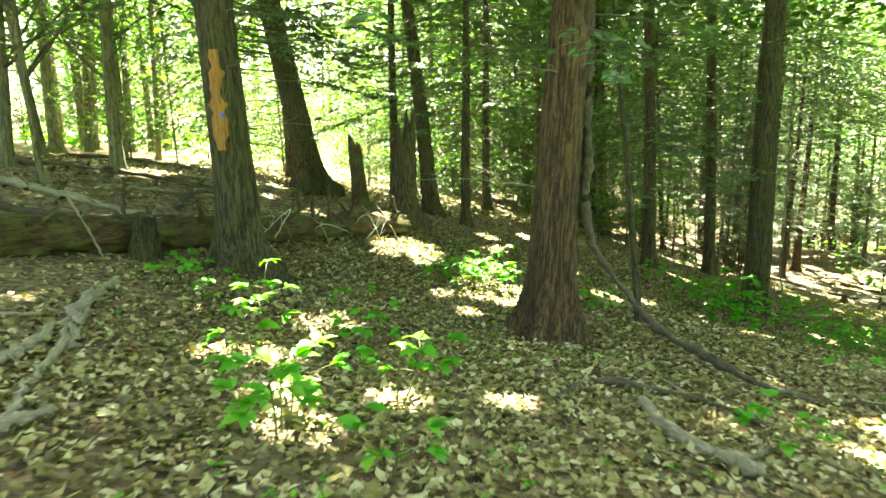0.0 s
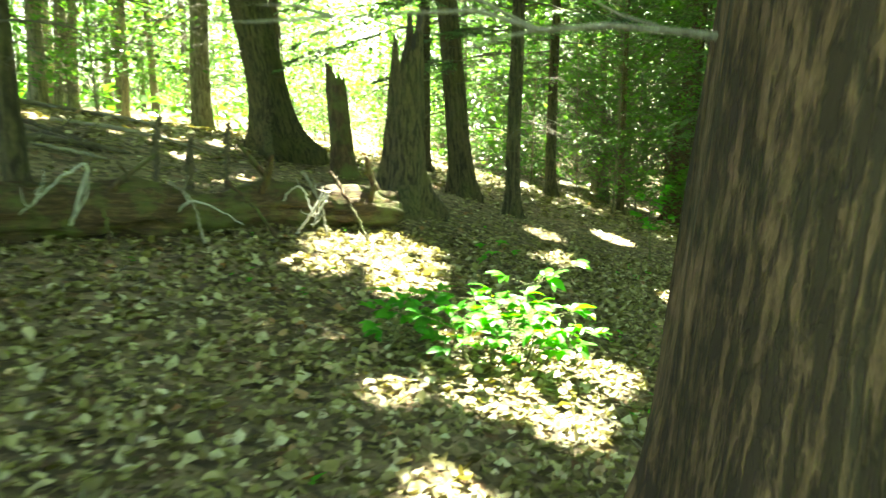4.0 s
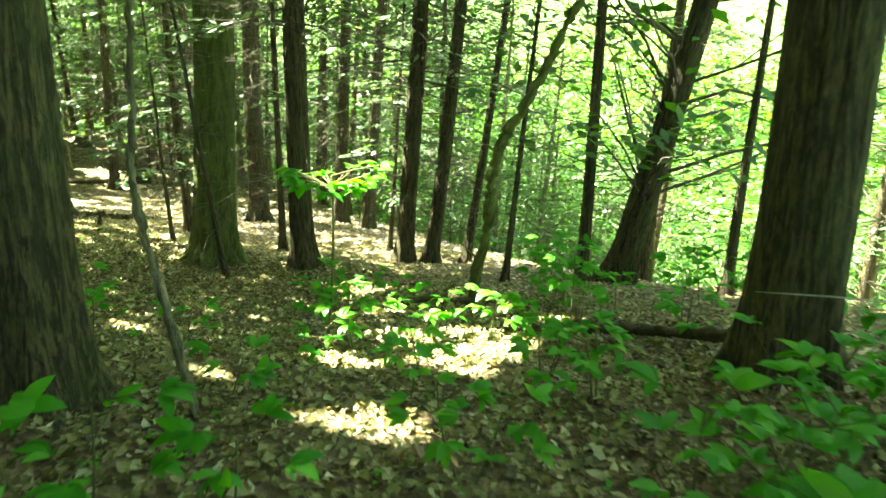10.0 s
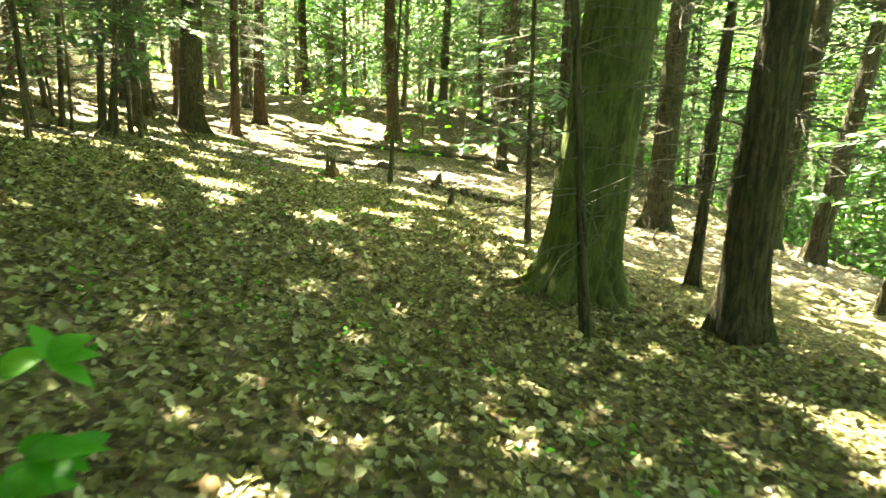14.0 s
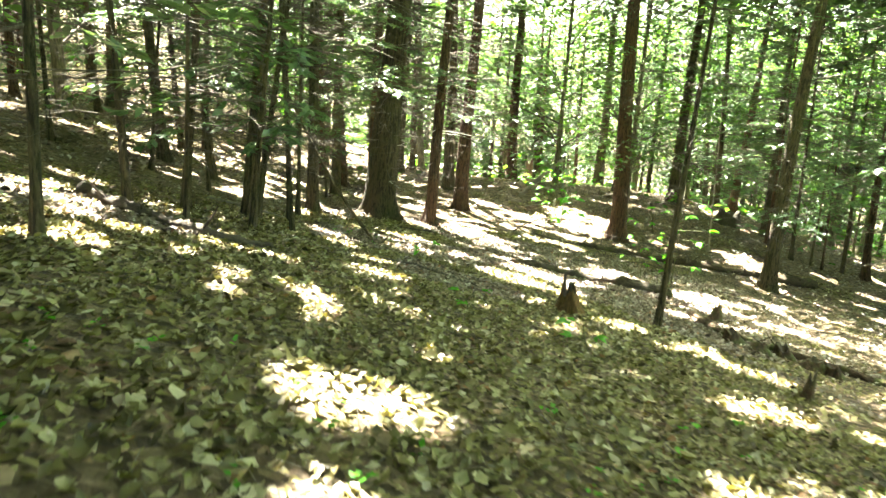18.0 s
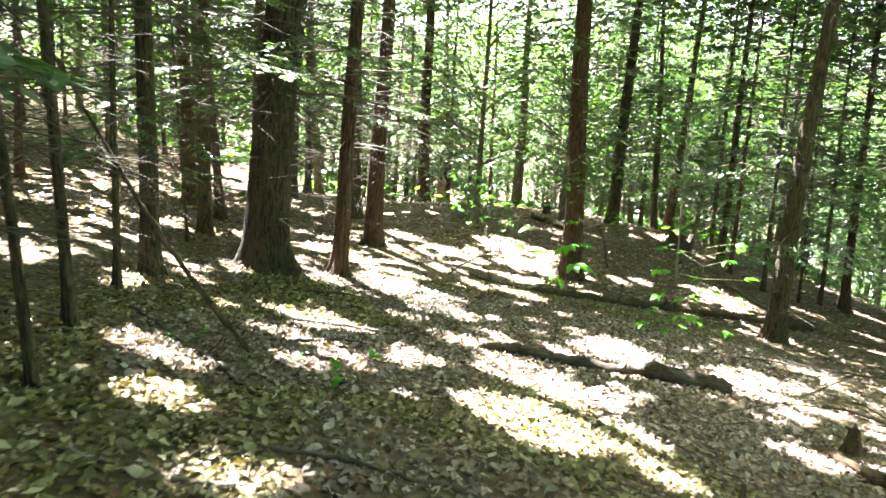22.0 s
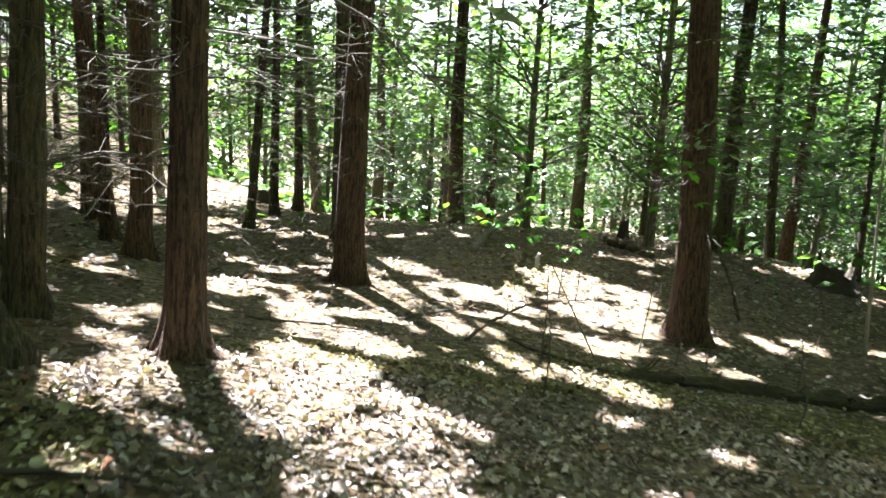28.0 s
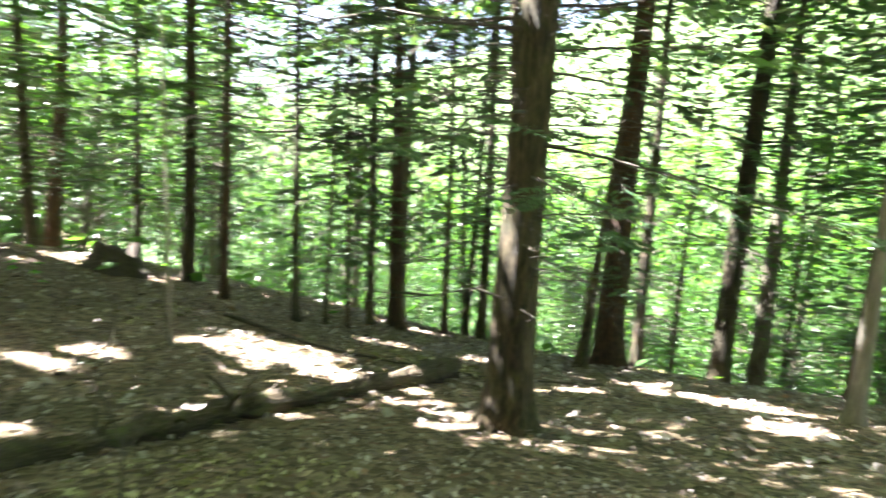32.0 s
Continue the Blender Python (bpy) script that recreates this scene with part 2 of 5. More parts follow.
SOIL = soil()
BLUE = nodes_of("blue_paint")[0]
BLUE.node_tree.nodes["Principled BSDF"].inputs["Base Color"].default_value = (0.03, 0.07, 0.6, 1)
BLUE.node_tree.nodes["Principled BSDF"].inputs["Roughness"].default_value = 0.5

# ---- lie of the land ----
POLY = (
    -5.0474, -2.1644, 0.5644, -0.0645, -7.9709, -0.0344, 1.2179, -0.1022, 1.0522, 1.6474,
)
BUMPS = (
    (-2, 9, 5.5, -0.628),
    (37, 55, 5.5, 0.806),
    (0, 45, 5.5, 0.508),
    (24, 29, 5.5, -0.081),
    (19, 53, 5.5, -0.704),
    (42, 39, 5.5, -0.307),
    (13, 16, 5.5, -0.289),
    (0, 30, 5.5, 0.409),
    (12, 2, 5.5, 0.428),
    (15, 39, 5.5, -0.380),
    (28, 44, 5.5, -0.100),
    (11, 28, 5.5, -0.185),
    (-1, 19, 5.5, 0.154),
    (28, 53, 5.5, 0.788),
    (37, 47, 5.5, 1.033),
    (8, 45, 5.5, 0.159),
    (20, 19, 5.5, -0.289),
    (-7, 15, 5.5, 0.412),
    (10.9, 19.2, 2.4, -0.5),
    (6.7, 14.0, 2.3, -0.45),
)


def ravine(s):
    """How far the ground drops s metres past the lip, and climbs again on the far side."""
    return -0.93 * np.logaddexp(0, (s - 1.5) / 1.5) + 9.5 * np.logaddexp(0, (s - 34.0) / 9.0)


def height(x, y):
    x, y = np.asarray(x, float), np.asarray(y, float)
    u, v = (np.clip(x, -35, 47) - 12) / 30, (np.clip(y, -18, 64) - 30) / 30
    z = sum(c * u ** i * v ** j for c, (i, j) in zip(POLY, ((i, j) for i in range(4) for j in range(4 - i))))
    for a, b, r, h in BUMPS:
        z = z + h * np.exp(-((x - a) ** 2 + (y - b) ** 2) / (2 * r * r))
    beyond = np.logaddexp(0, (x - 45) / 3) * 3 + np.logaddexp(0, (y - 66) / 4) * 4 * np.clip((x - 26) / 10, 0, 1)
    bank = 0.13 * np.minimum(np.logaddexp(0, (y - 54) / 4) * 4, 45) * np.clip((27 - x) / 12, 0, 1)
    return z + bank - 9 * (1 - np.exp(-beyond / 24)) + ravine((x - y - 3) / math.sqrt(2))


def hz(x, y):
    return float(height(x, y))


def vnoise(x, y, seed=0):
    """Smooth value noise in 0..1, vectorised."""
    x, y = np.asarray(x, float), np.asarray(y, float)
    xi, yi = np.floor(x), np.floor(y)
    fx, fy = x - xi, y - yi
    fx, fy = fx * fx * (3 - 2 * fx), fy * fy * (3 - 2 * fy)

    def h(a, b):
        q = np.sin(a * 127.1 + b * 311.7 + seed * 74.7) * 43758.5453
        return q - np.floor(q)
    return (h(xi, yi) * (1 - fx) + h(xi + 1, yi) * fx) * (1 - fy) + (h(xi, yi + 1) * (1 - fx) + h(xi + 1, yi + 1) * fx) * fy


def relief(x, y):
    """Hummocks of the forest floor, in metres."""
    return 0.10 * (vnoise(x / 1.6, y / 1.6, 1) - 0.5) + 0.05 * (vnoise(x / 0.55, y / 0.55, 2) - 0.5)


def land(x, y):
    return float(height(x, y) + relief(x, y))


# ---- mesh helpers ----
def mesh_of(name, verts, faces, mats, smooth=True, slots=None):
    """One mesh from arrays of corners and of faces that all have the same number of corners."""
    verts, faces = np.asarray(verts, np.float32), np.asarray(faces, np.int32)
    me = bpy.data.meshes.new(name)
    n, k = faces.shape
    me.vertices.add(len(verts))
    me.vertices.foreach_set("co", verts.ravel())
    me.loops.add(n * k)
    me.loops.foreach_set("vertex_index", faces.ravel())
    me.polygons.add(n)
    me.polygons.foreach_set("loop_start", np.arange(0, n * k, k, dtype=np.int32))
    me.polygons.foreach_set("loop_total", np.full(n, k, np.int32))
    if smooth:
        me.polygons.foreach_set("use_smooth", np.ones(n, bool))
    for m in mats if isinstance(mats, (list, tuple)) else [mats]:
        me.materials.append(m)
    if slots is not None:
        me.polygons.foreach_set("material_index", np.asarray(slots, np.int32))
    me.update(calc_edges=True)
    return me


def thing(name, x, y, z, label, category, group="", kind="", turn=0.0):
    ob = new(name)
    ob.matrix_basis = pose(x, y, z, 0, 0, turn)
    ob.empty_display_size = 0.1
    return tagged(ob, label, category, group, kind)


def part(name, me, parent, label="", m=None):
    ob = new(name, me)
    ob.parent = parent
    if m is not None:
        ob.matrix_basis = m
    return tagged(ob, label)


def tube(points, radii, sides=6, rough=0.0, seed=0, cap=True):
    """Corners and four-sided faces of a round limb along a line of points."""
    p = np.asarray(points, float)
    r = np.asarray(radii, float)
    t = np.gradient(p, axis=0)
    t /= np.linalg.norm(t, axis=1)[:, None] + 1e-9
    if cap:
        p, r, t = np.concatenate([p[:1], p, p[-1:]]), np.concatenate([[r[0] * 0.02], r, [r[-1] * 0.02]]), np.concatenate([t[:1], t, t[-1:]])
    n = len(p)
    ref = np.array([0.0, 0, 1]) if abs(t[:, 2]).mean() < 0.8 else np.array([1.0, 0, 0])
    a = np.cross(t, ref)
    a /= np.linalg.norm(a, axis=1)[:, None] + 1e-9
    b = np.cross(t, a)
    th = np.arange(sides) / sides * 2 * np.pi
    rr = r[:, None] * np.ones(sides)
    if rough:
        rs = np.random.RandomState(seed)
        rr = rr * (1 + rough * (rs.rand(n, sides) - 0.5) * 2)
    v = p[:, None] + rr[..., None] * (np.cos(th)[None, :, None] * a[:, None] + np.sin(th)[None, :, None] * b[:, None])
    i, j = np.meshgrid(np.arange(n - 1), np.arange(sides), indexing="ij")
    j2 = (j + 1) % sides
    f = np.stack([i * sides + j, i * sides + j2, (i + 1) * sides + j2, (i + 1) * sides + j], -1).reshape(-1, 4)
    return v.reshape(-1, 3), f


def fuse(pieces):
    vs, fs, o = [], [], 0
    for v, f in pieces:
        vs.append(v)
        fs.append(np.asarray(f) + o)
        o += len(v)
    return np.concatenate(vs), np.concatenate(fs)


# ---- ground ----
def ground():
    xs = np.concatenate([-16 - np.geomspace(380, 1.5, 26), np.arange(-16, 46, 0.26), 46 + np.geomspace(1.5, 380, 30)])
    ys = np.concatenate([-6 - np.geomspace(380, 1.5, 24), np.arange(-6, 64, 0.26), 64 + np.geomspace(1.5, 380, 26)])
    x, y = np.meshgrid(xs, ys, indexing="ij")
    z = height(x, y) + relief(x, y)
    nx, ny = x.shape
    i, j = np.meshgrid(np.arange(nx - 1), np.arange(ny - 1), indexing="ij")
    k = i * ny + j
    f = np.stack([k, k + ny, k + ny + 1, k + 1], -1).reshape(-1, 4)
    ob = new("ground", mesh_of("ground", np.stack([x, y, z], -1).reshape(-1, 3), f, SOIL))
    tagged(ob, "hummocky forest floor of brown leaf mould, falling to a ravine", "ground", kind="structure")


ground()
TRACK = np.array([(r[1], r[2]) for r in PATH])
STEPS = np.concatenate([np.linspace(a, b, 8, endpoint=False) for a, b in zip(TRACK[:-1], TRACK[1:])] + [TRACK[-1:]])


def off_track(x, y):
    p = np.stack([np.atleast_1d(x), np.atleast_1d(y)], -1)
    return np.concatenate([np.linalg.norm(c[:, None] - STEPS[None], axis=2).min(1) for c in np.array_split(p, max(1, len(p) // 4000))])


def leaf_cards(pos, along, side, length, width, lift):
    """Folded leaf shapes, two four-sided faces each, from arrays of places, axes and sizes."""
    up = np.cross(along, side)
    l, w, h = length[:, None], width[:, None], lift[:, None]
    base, tip = pos, pos + along * l - up * h * l * 0.5
    e1, e2 = pos + along * l * 0.3, pos + along * l * 0.7
    v = np.stack([base, e1 + side * w + up * h * w, e2 + side * w * 0.8 + up * h * w, tip, e2 - side * w * 0.8 + up * h * w, e1 - side * w + up * h * w], 1)
    n = len(pos)
    k = np.arange(n)[:, None] * 6
    f = np.concatenate([k + np.array([[0, 1, 2, 3]]), k + np.array([[3, 4, 5, 0]])], 1).reshape(-1, 4)
    return v.reshape(-1, 3), f


def curled_leaves(rs, pos, along, side, length, width):
    """Dry leaves with an uneven, lobed outline, folded on the midrib and curled along it, four faces each."""
    n = len(pos)
    up = np.cross(along, side)
    fold, curl = rs.uniform(-0.5, 1.0, n), rs.normal(0.15, 0.3, n)
    cols = []
    for u, wide in ((0.0, 0.12), (0.38, 1.0), (0.68, 0.8), (1.0, 0.1)):
        mid = pos + along * (length * u)[:, None] + up * (length * curl * (2 * u - 1) ** 2 * 0.5)[:, None]
        row = []
        for sgn in (-1, 1):
            w = width * wide * rs.uniform(0.6, 1.35, n)
            row.append(mid + side * (sgn * w)[:, None] + up * (fold * w)[:, None] + along * (length * rs.normal(0, 0.06, n))[:, None])
        cols += [row[0], mid, row[1]]
    v = np.stack(cols, 1).reshape(-1, 3)
    k = np.arange(n)[:, None] * 12
    f = np.concatenate([k + np.array([[3 * i + j, 3 * i + j + 1, 3 * i + j + 4, 3 * i + j + 3]]) for i in range(3) for j in range(2)], 1).reshape(-1, 4)
    return v, f


def frames_of(rs, n, tilt):
    """Random axes for n leaves that lie within tilt of the horizontal."""
    a = rs.rand(n) * 2 * np.pi
    along = np.stack([np.cos(a), np.sin(a), rs.normal(0, tilt, n)], -1)
    along /= np.linalg.norm(along, axis=1)[:, None]
    side = np.stack([-np.sin(a), np.cos(a), rs.normal(0, tilt, n)], -1)
    side -= along * (side * along).sum(1)[:, None]
    side /= np.linalg.norm(side, axis=1)[:, None]
    return along, side


def kites(pos, along, side, length, width, bend=0.0):
    """Simple pointed leaves, one four-sided face each."""
    l, w = length[:, None], width[:, None]
    mid = pos + along * l * 0.45
    mid[:, 2] += bend * length
    v = np.stack([pos, mid + side * w, pos + along * l, mid - side * w], 1).reshape(-1, 3)
    return v, np.arange(len(v)).reshape(-1, 4)


def litter(name, n, seed, mat, olive, label):
    rs = np.random.RandomState(seed)
    x, y = rs.uniform(-10, 46, n), rs.uniform(1.0, 62, n)
    d = off_track(x, y)
    # the olive, shade-tinted leaves cover most of the first stretch
    mood = vnoise(x / 2.2, y / 2.2, 9) + np.where((y < 28) & (x < 17), 0.5, np.where((y < 33) & (x < 18), 0.15, -0.22))
    keep = (rs.rand(n) < np.clip(1.2 * np.exp(-(d / 4.6) ** 2), 0.1, 1)) & ((mood > 0.5) == olive)
    x, y, d = x[keep], y[keep], d[keep]
    m = len(x)
    along, side = frames_of(rs, m, 0.36)
    size = np.clip(rs.lognormal(-2.93, 0.34, m), 0.024, 0.1) * np.where(d > 7, 1.9, 1)
    z = height(x, y) + relief(x, y) + rs.uniform(0.004, 0.042, m)
    pos = np.stack([x, y, z], -1) - along * size[:, None] * 0.5
    wide = size * rs.uniform(0.26, 0.44, m)
    b, c = d < 2.3, (d >= 2.3) & (d < 4.2)
    one = curled_leaves(rs, pos[b], along[b], side[b], size[b], wide[b])
    two = leaf_cards(pos[c], along[c], side[c], size[c], wide[c], rs.uniform(-0.6, 0.9, c.sum()))
    far = d >= 4.2
    three = kites(pos[far], along[far], side[far], size[far], wide[far], 0.08)
    v, f = fuse([one, two, three])
    ob = new(name, mesh_of(name, v, f, mat, smooth=False))
    tagged(ob, label, "leaf litter", kind="stuff")


litter("leaf_litter", 1200000, 3, LITTER, False, "dry tan and pinkish-brown fallen leaves covering the forest floor")
litter("leaf_litter", 1650000, 4, LITTER_OLIVE, True, "olive and yellow-brown fallen leaves, tinted for green canopy shade, covering the forest floor")



def fine_sticks(name, n, seed, mat, label, long, thick):
    """Short dead twigs scattered over the leaf litter along the way."""
    rs = np.random.RandomState(seed)
    x, y = rs.uniform(-8, 40, n), rs.uniform(1.5, 58, n)
    d = off_track(x, y)
    keep = (rs.rand(n) < np.exp(-(d / 5.0) ** 2)) & (x - y - 3 < 3)
    x, y = x[keep], y[keep]
    m = len(x)
    a, l = rs.rand(m) * 2 * np.pi, long * rs.lognormal(0, 0.5, m)
    r = thick * rs.uniform(0.6, 1.4, m)
    rows = []
    for u in (-0.5, 0.0, 0.5):
        px, py = x + np.cos(a) * l * u + rs.normal(0, 0.05, m) * l, y + np.sin(a) * l * u + rs.normal(0, 0.05, m) * l
        pz = height(px, py) + relief(px, py) + rs.uniform(0.015, 0.05, m)
        k = r * (1.0 - 0.6 * (u + 0.5))
        for q in (0.0, 2.1, 4.2):
            rows.append(np.stack([px - np.sin(a) * k * math.cos(q), py + np.cos(a) * k * math.cos(q), pz + k * math.sin(q)], -1))
    v = np.stack(rows, 1).reshape(-1, 3)
    k = np.arange(m)[:, None] * 9
    f = np.concatenate([k + np.array([[3 * i + j, 3 * i + (j + 1) % 3, 3 * i + 3 + (j + 1) % 3, 3 * i + 3 + j]]) for i in range(2) for j in range(3)], 1).reshape(-1, 4)
    tagged(new(name, mesh_of(name, v, f, mat)), label, "twigs", kind="stuff")


fine_sticks("twig_litter", 30000, 11, TWIG, "thin brown dead twigs scattered on the leaf litter", 0.16, 0.0022)
fine_sticks("twig_litter", 9000, 12, DEAD_GREY, "pale grey dead twigs scattered on the leaf litter", 0.26, 0.0035)


def sprigs():
    """Tiny green seedlings in the leaf litter."""
    rs = np.random.RandomState(13)
    n = 5200
    x, y = rs.uniform(-6, 24, n), rs.uniform(2, 36, n)
    d = off_track(x, y)
    keep = (rs.rand(n) < np.exp(-(d / 4.5) ** 2)) & (vnoise(x / 1.7, y / 1.7, 41) > np.where(y > 24, 0.72, 0.55)) & (x - y - 3 < 2)
    x, y = x[keep].repeat(4), y[keep].repeat(4)
    m = len(x)
    a = rs.rand(m) * 6.28
    along = np.stack([np.cos(a), np.sin(a), rs.uniform(-0.1, 0.5, m)], -1)
    side = np.stack([-np.sin(a), np.cos(a), rs.normal(0, 0.2, m)], -1)
    size = rs.uniform(0.02, 0.055, m)
    pos = np.stack([x + rs.normal(0, 0.012, m), y + rs.normal(0, 0.012, m), height(x, y) + relief(x, y) + rs.uniform(0.03, 0.08, m)], -1)
    v, f = kites(pos, along, side, size, size * 0.36, 0.05)
    tagged(new("green_sprigs", mesh_of("green_sprigs", v, f, LEAF_NEAR, smooth=False)), "tiny green sprouting seedlings among fallen leaves", "seedlings", kind="stuff")


sprigs()

# ---- canopy leaves left out so that sun lands on chosen spots ----
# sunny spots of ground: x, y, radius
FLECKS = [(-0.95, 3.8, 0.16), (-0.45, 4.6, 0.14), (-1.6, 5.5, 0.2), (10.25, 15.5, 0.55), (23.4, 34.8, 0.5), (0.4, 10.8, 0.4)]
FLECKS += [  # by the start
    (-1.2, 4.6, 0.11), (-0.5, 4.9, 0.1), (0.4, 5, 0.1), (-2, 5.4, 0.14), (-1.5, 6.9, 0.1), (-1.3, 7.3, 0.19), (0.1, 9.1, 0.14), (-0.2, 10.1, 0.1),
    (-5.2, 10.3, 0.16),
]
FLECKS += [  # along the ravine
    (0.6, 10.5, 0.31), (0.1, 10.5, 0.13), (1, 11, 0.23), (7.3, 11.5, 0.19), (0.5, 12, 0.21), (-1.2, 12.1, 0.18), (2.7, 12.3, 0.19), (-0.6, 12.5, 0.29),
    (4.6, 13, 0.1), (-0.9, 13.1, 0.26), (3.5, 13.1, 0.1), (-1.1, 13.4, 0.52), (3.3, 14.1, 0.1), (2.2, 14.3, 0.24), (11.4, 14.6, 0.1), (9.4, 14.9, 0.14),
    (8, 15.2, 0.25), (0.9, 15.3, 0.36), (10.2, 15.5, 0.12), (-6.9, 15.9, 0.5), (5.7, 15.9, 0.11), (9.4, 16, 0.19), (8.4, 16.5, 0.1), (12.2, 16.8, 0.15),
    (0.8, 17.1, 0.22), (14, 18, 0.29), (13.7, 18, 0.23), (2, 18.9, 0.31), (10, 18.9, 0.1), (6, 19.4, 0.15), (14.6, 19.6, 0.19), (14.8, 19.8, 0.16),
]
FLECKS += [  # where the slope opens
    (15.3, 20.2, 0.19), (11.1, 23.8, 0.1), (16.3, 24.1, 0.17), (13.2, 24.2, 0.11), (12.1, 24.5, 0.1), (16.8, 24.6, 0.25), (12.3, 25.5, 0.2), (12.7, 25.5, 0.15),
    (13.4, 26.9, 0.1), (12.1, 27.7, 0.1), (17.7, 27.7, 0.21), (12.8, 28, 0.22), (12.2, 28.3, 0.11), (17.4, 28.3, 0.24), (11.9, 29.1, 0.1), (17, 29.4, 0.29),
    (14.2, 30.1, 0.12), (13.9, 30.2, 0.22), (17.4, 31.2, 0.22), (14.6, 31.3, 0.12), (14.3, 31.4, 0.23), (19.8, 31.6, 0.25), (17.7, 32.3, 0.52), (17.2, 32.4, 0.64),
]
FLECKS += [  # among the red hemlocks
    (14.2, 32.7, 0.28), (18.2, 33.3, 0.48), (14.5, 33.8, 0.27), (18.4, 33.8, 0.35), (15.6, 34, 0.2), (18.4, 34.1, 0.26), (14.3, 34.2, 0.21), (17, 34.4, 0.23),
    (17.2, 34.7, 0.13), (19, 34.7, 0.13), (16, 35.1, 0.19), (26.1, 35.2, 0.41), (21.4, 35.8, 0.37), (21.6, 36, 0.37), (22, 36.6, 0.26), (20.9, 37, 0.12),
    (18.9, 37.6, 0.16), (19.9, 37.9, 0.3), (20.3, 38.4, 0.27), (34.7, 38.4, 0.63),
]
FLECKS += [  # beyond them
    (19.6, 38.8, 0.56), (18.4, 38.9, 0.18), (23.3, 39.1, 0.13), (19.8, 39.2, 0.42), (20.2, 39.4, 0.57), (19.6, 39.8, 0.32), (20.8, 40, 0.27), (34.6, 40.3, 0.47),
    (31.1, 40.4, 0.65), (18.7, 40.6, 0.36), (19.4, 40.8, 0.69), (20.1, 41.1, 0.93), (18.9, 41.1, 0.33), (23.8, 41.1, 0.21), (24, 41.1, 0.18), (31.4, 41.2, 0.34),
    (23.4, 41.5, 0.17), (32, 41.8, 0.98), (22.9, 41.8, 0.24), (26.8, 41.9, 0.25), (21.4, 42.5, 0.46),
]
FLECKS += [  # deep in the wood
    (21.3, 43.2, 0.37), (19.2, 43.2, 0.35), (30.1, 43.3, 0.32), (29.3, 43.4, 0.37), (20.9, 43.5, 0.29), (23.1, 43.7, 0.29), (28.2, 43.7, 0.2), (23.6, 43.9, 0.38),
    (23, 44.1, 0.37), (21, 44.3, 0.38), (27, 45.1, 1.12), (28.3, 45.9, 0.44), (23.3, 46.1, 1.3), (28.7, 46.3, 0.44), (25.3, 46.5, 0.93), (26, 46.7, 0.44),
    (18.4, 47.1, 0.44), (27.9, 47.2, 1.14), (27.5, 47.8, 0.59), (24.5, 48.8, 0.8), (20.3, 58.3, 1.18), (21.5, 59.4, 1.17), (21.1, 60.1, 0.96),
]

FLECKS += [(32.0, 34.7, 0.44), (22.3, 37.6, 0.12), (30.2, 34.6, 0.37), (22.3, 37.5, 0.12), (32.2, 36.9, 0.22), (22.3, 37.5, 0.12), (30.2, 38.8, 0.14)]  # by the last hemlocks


# spots that stay in deep shade: x, y, radius
SHADES = ((18.8, 28.0, 1.2), (23.4, 39.2, 1.2), (16.5, 28.0, 1.6), (26.0, 40.2, 1.3), (12.6, 21.6, 2.6), (10.6, 17.6, 2.0), (-1.4, 2.2, 1.6), (15.0, 31.2, 1.5), (16.8, 32.2, 1.3), (9.2, 16.0, 1.0), (12.2, 15.2, 1.0), (1.6, 2.6, 1.4), (11.2, 19.0, 1.5))


def sunlit(x, y):
    """Whether canopy leaves are left out to let the sun onto this spot."""
    u, w = x * 0.8 + y * 0.6, y * 0.8 - x * 0.6
    bar = np.where(y > 34, 0.665, np.where(y > 27, 0.71, np.where(y > 12, 0.77, np.where(y < 3, 0.95, np.where(y < 8, 0.77, 0.715)))))
    bar = bar - np.where((x < -2.6) & (y > 8), 0.07, 0) - np.where((x < 21.5) & (y > 40), 0.06, 0) + np.where((x > 24) & (y > 36), 0.06, 0) - np.where((x > 15.5) & (x < 23) & (y > 33) & (y < 41), 0.045, 0)
    open_ = vnoise(u / 0.26, w / 0.34, 21) * 0.3 + vnoise(x / 0.5, y / 0.8, 25) * 0.3 + vnoise(x / 2.4, y / 2.4, 22) * 0.4 > bar
    ragged, frayed = vnoise(x / 0.6, y / 0.6, 24), vnoise(x / 0.3, y / 0.3, 23)
    for a, b, r in SHADES:
        open_ &= np.hypot(x - a, y - b) > r * (0.5 + 0.9 * ragged)
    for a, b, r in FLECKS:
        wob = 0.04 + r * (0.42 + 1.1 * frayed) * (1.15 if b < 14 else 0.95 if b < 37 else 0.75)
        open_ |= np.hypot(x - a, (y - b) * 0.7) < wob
    return open_


SPOT = 0.05                             # the grain, in metres, of the map of sunny spots
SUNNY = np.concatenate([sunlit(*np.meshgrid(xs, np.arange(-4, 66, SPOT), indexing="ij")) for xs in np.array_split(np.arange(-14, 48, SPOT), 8)])


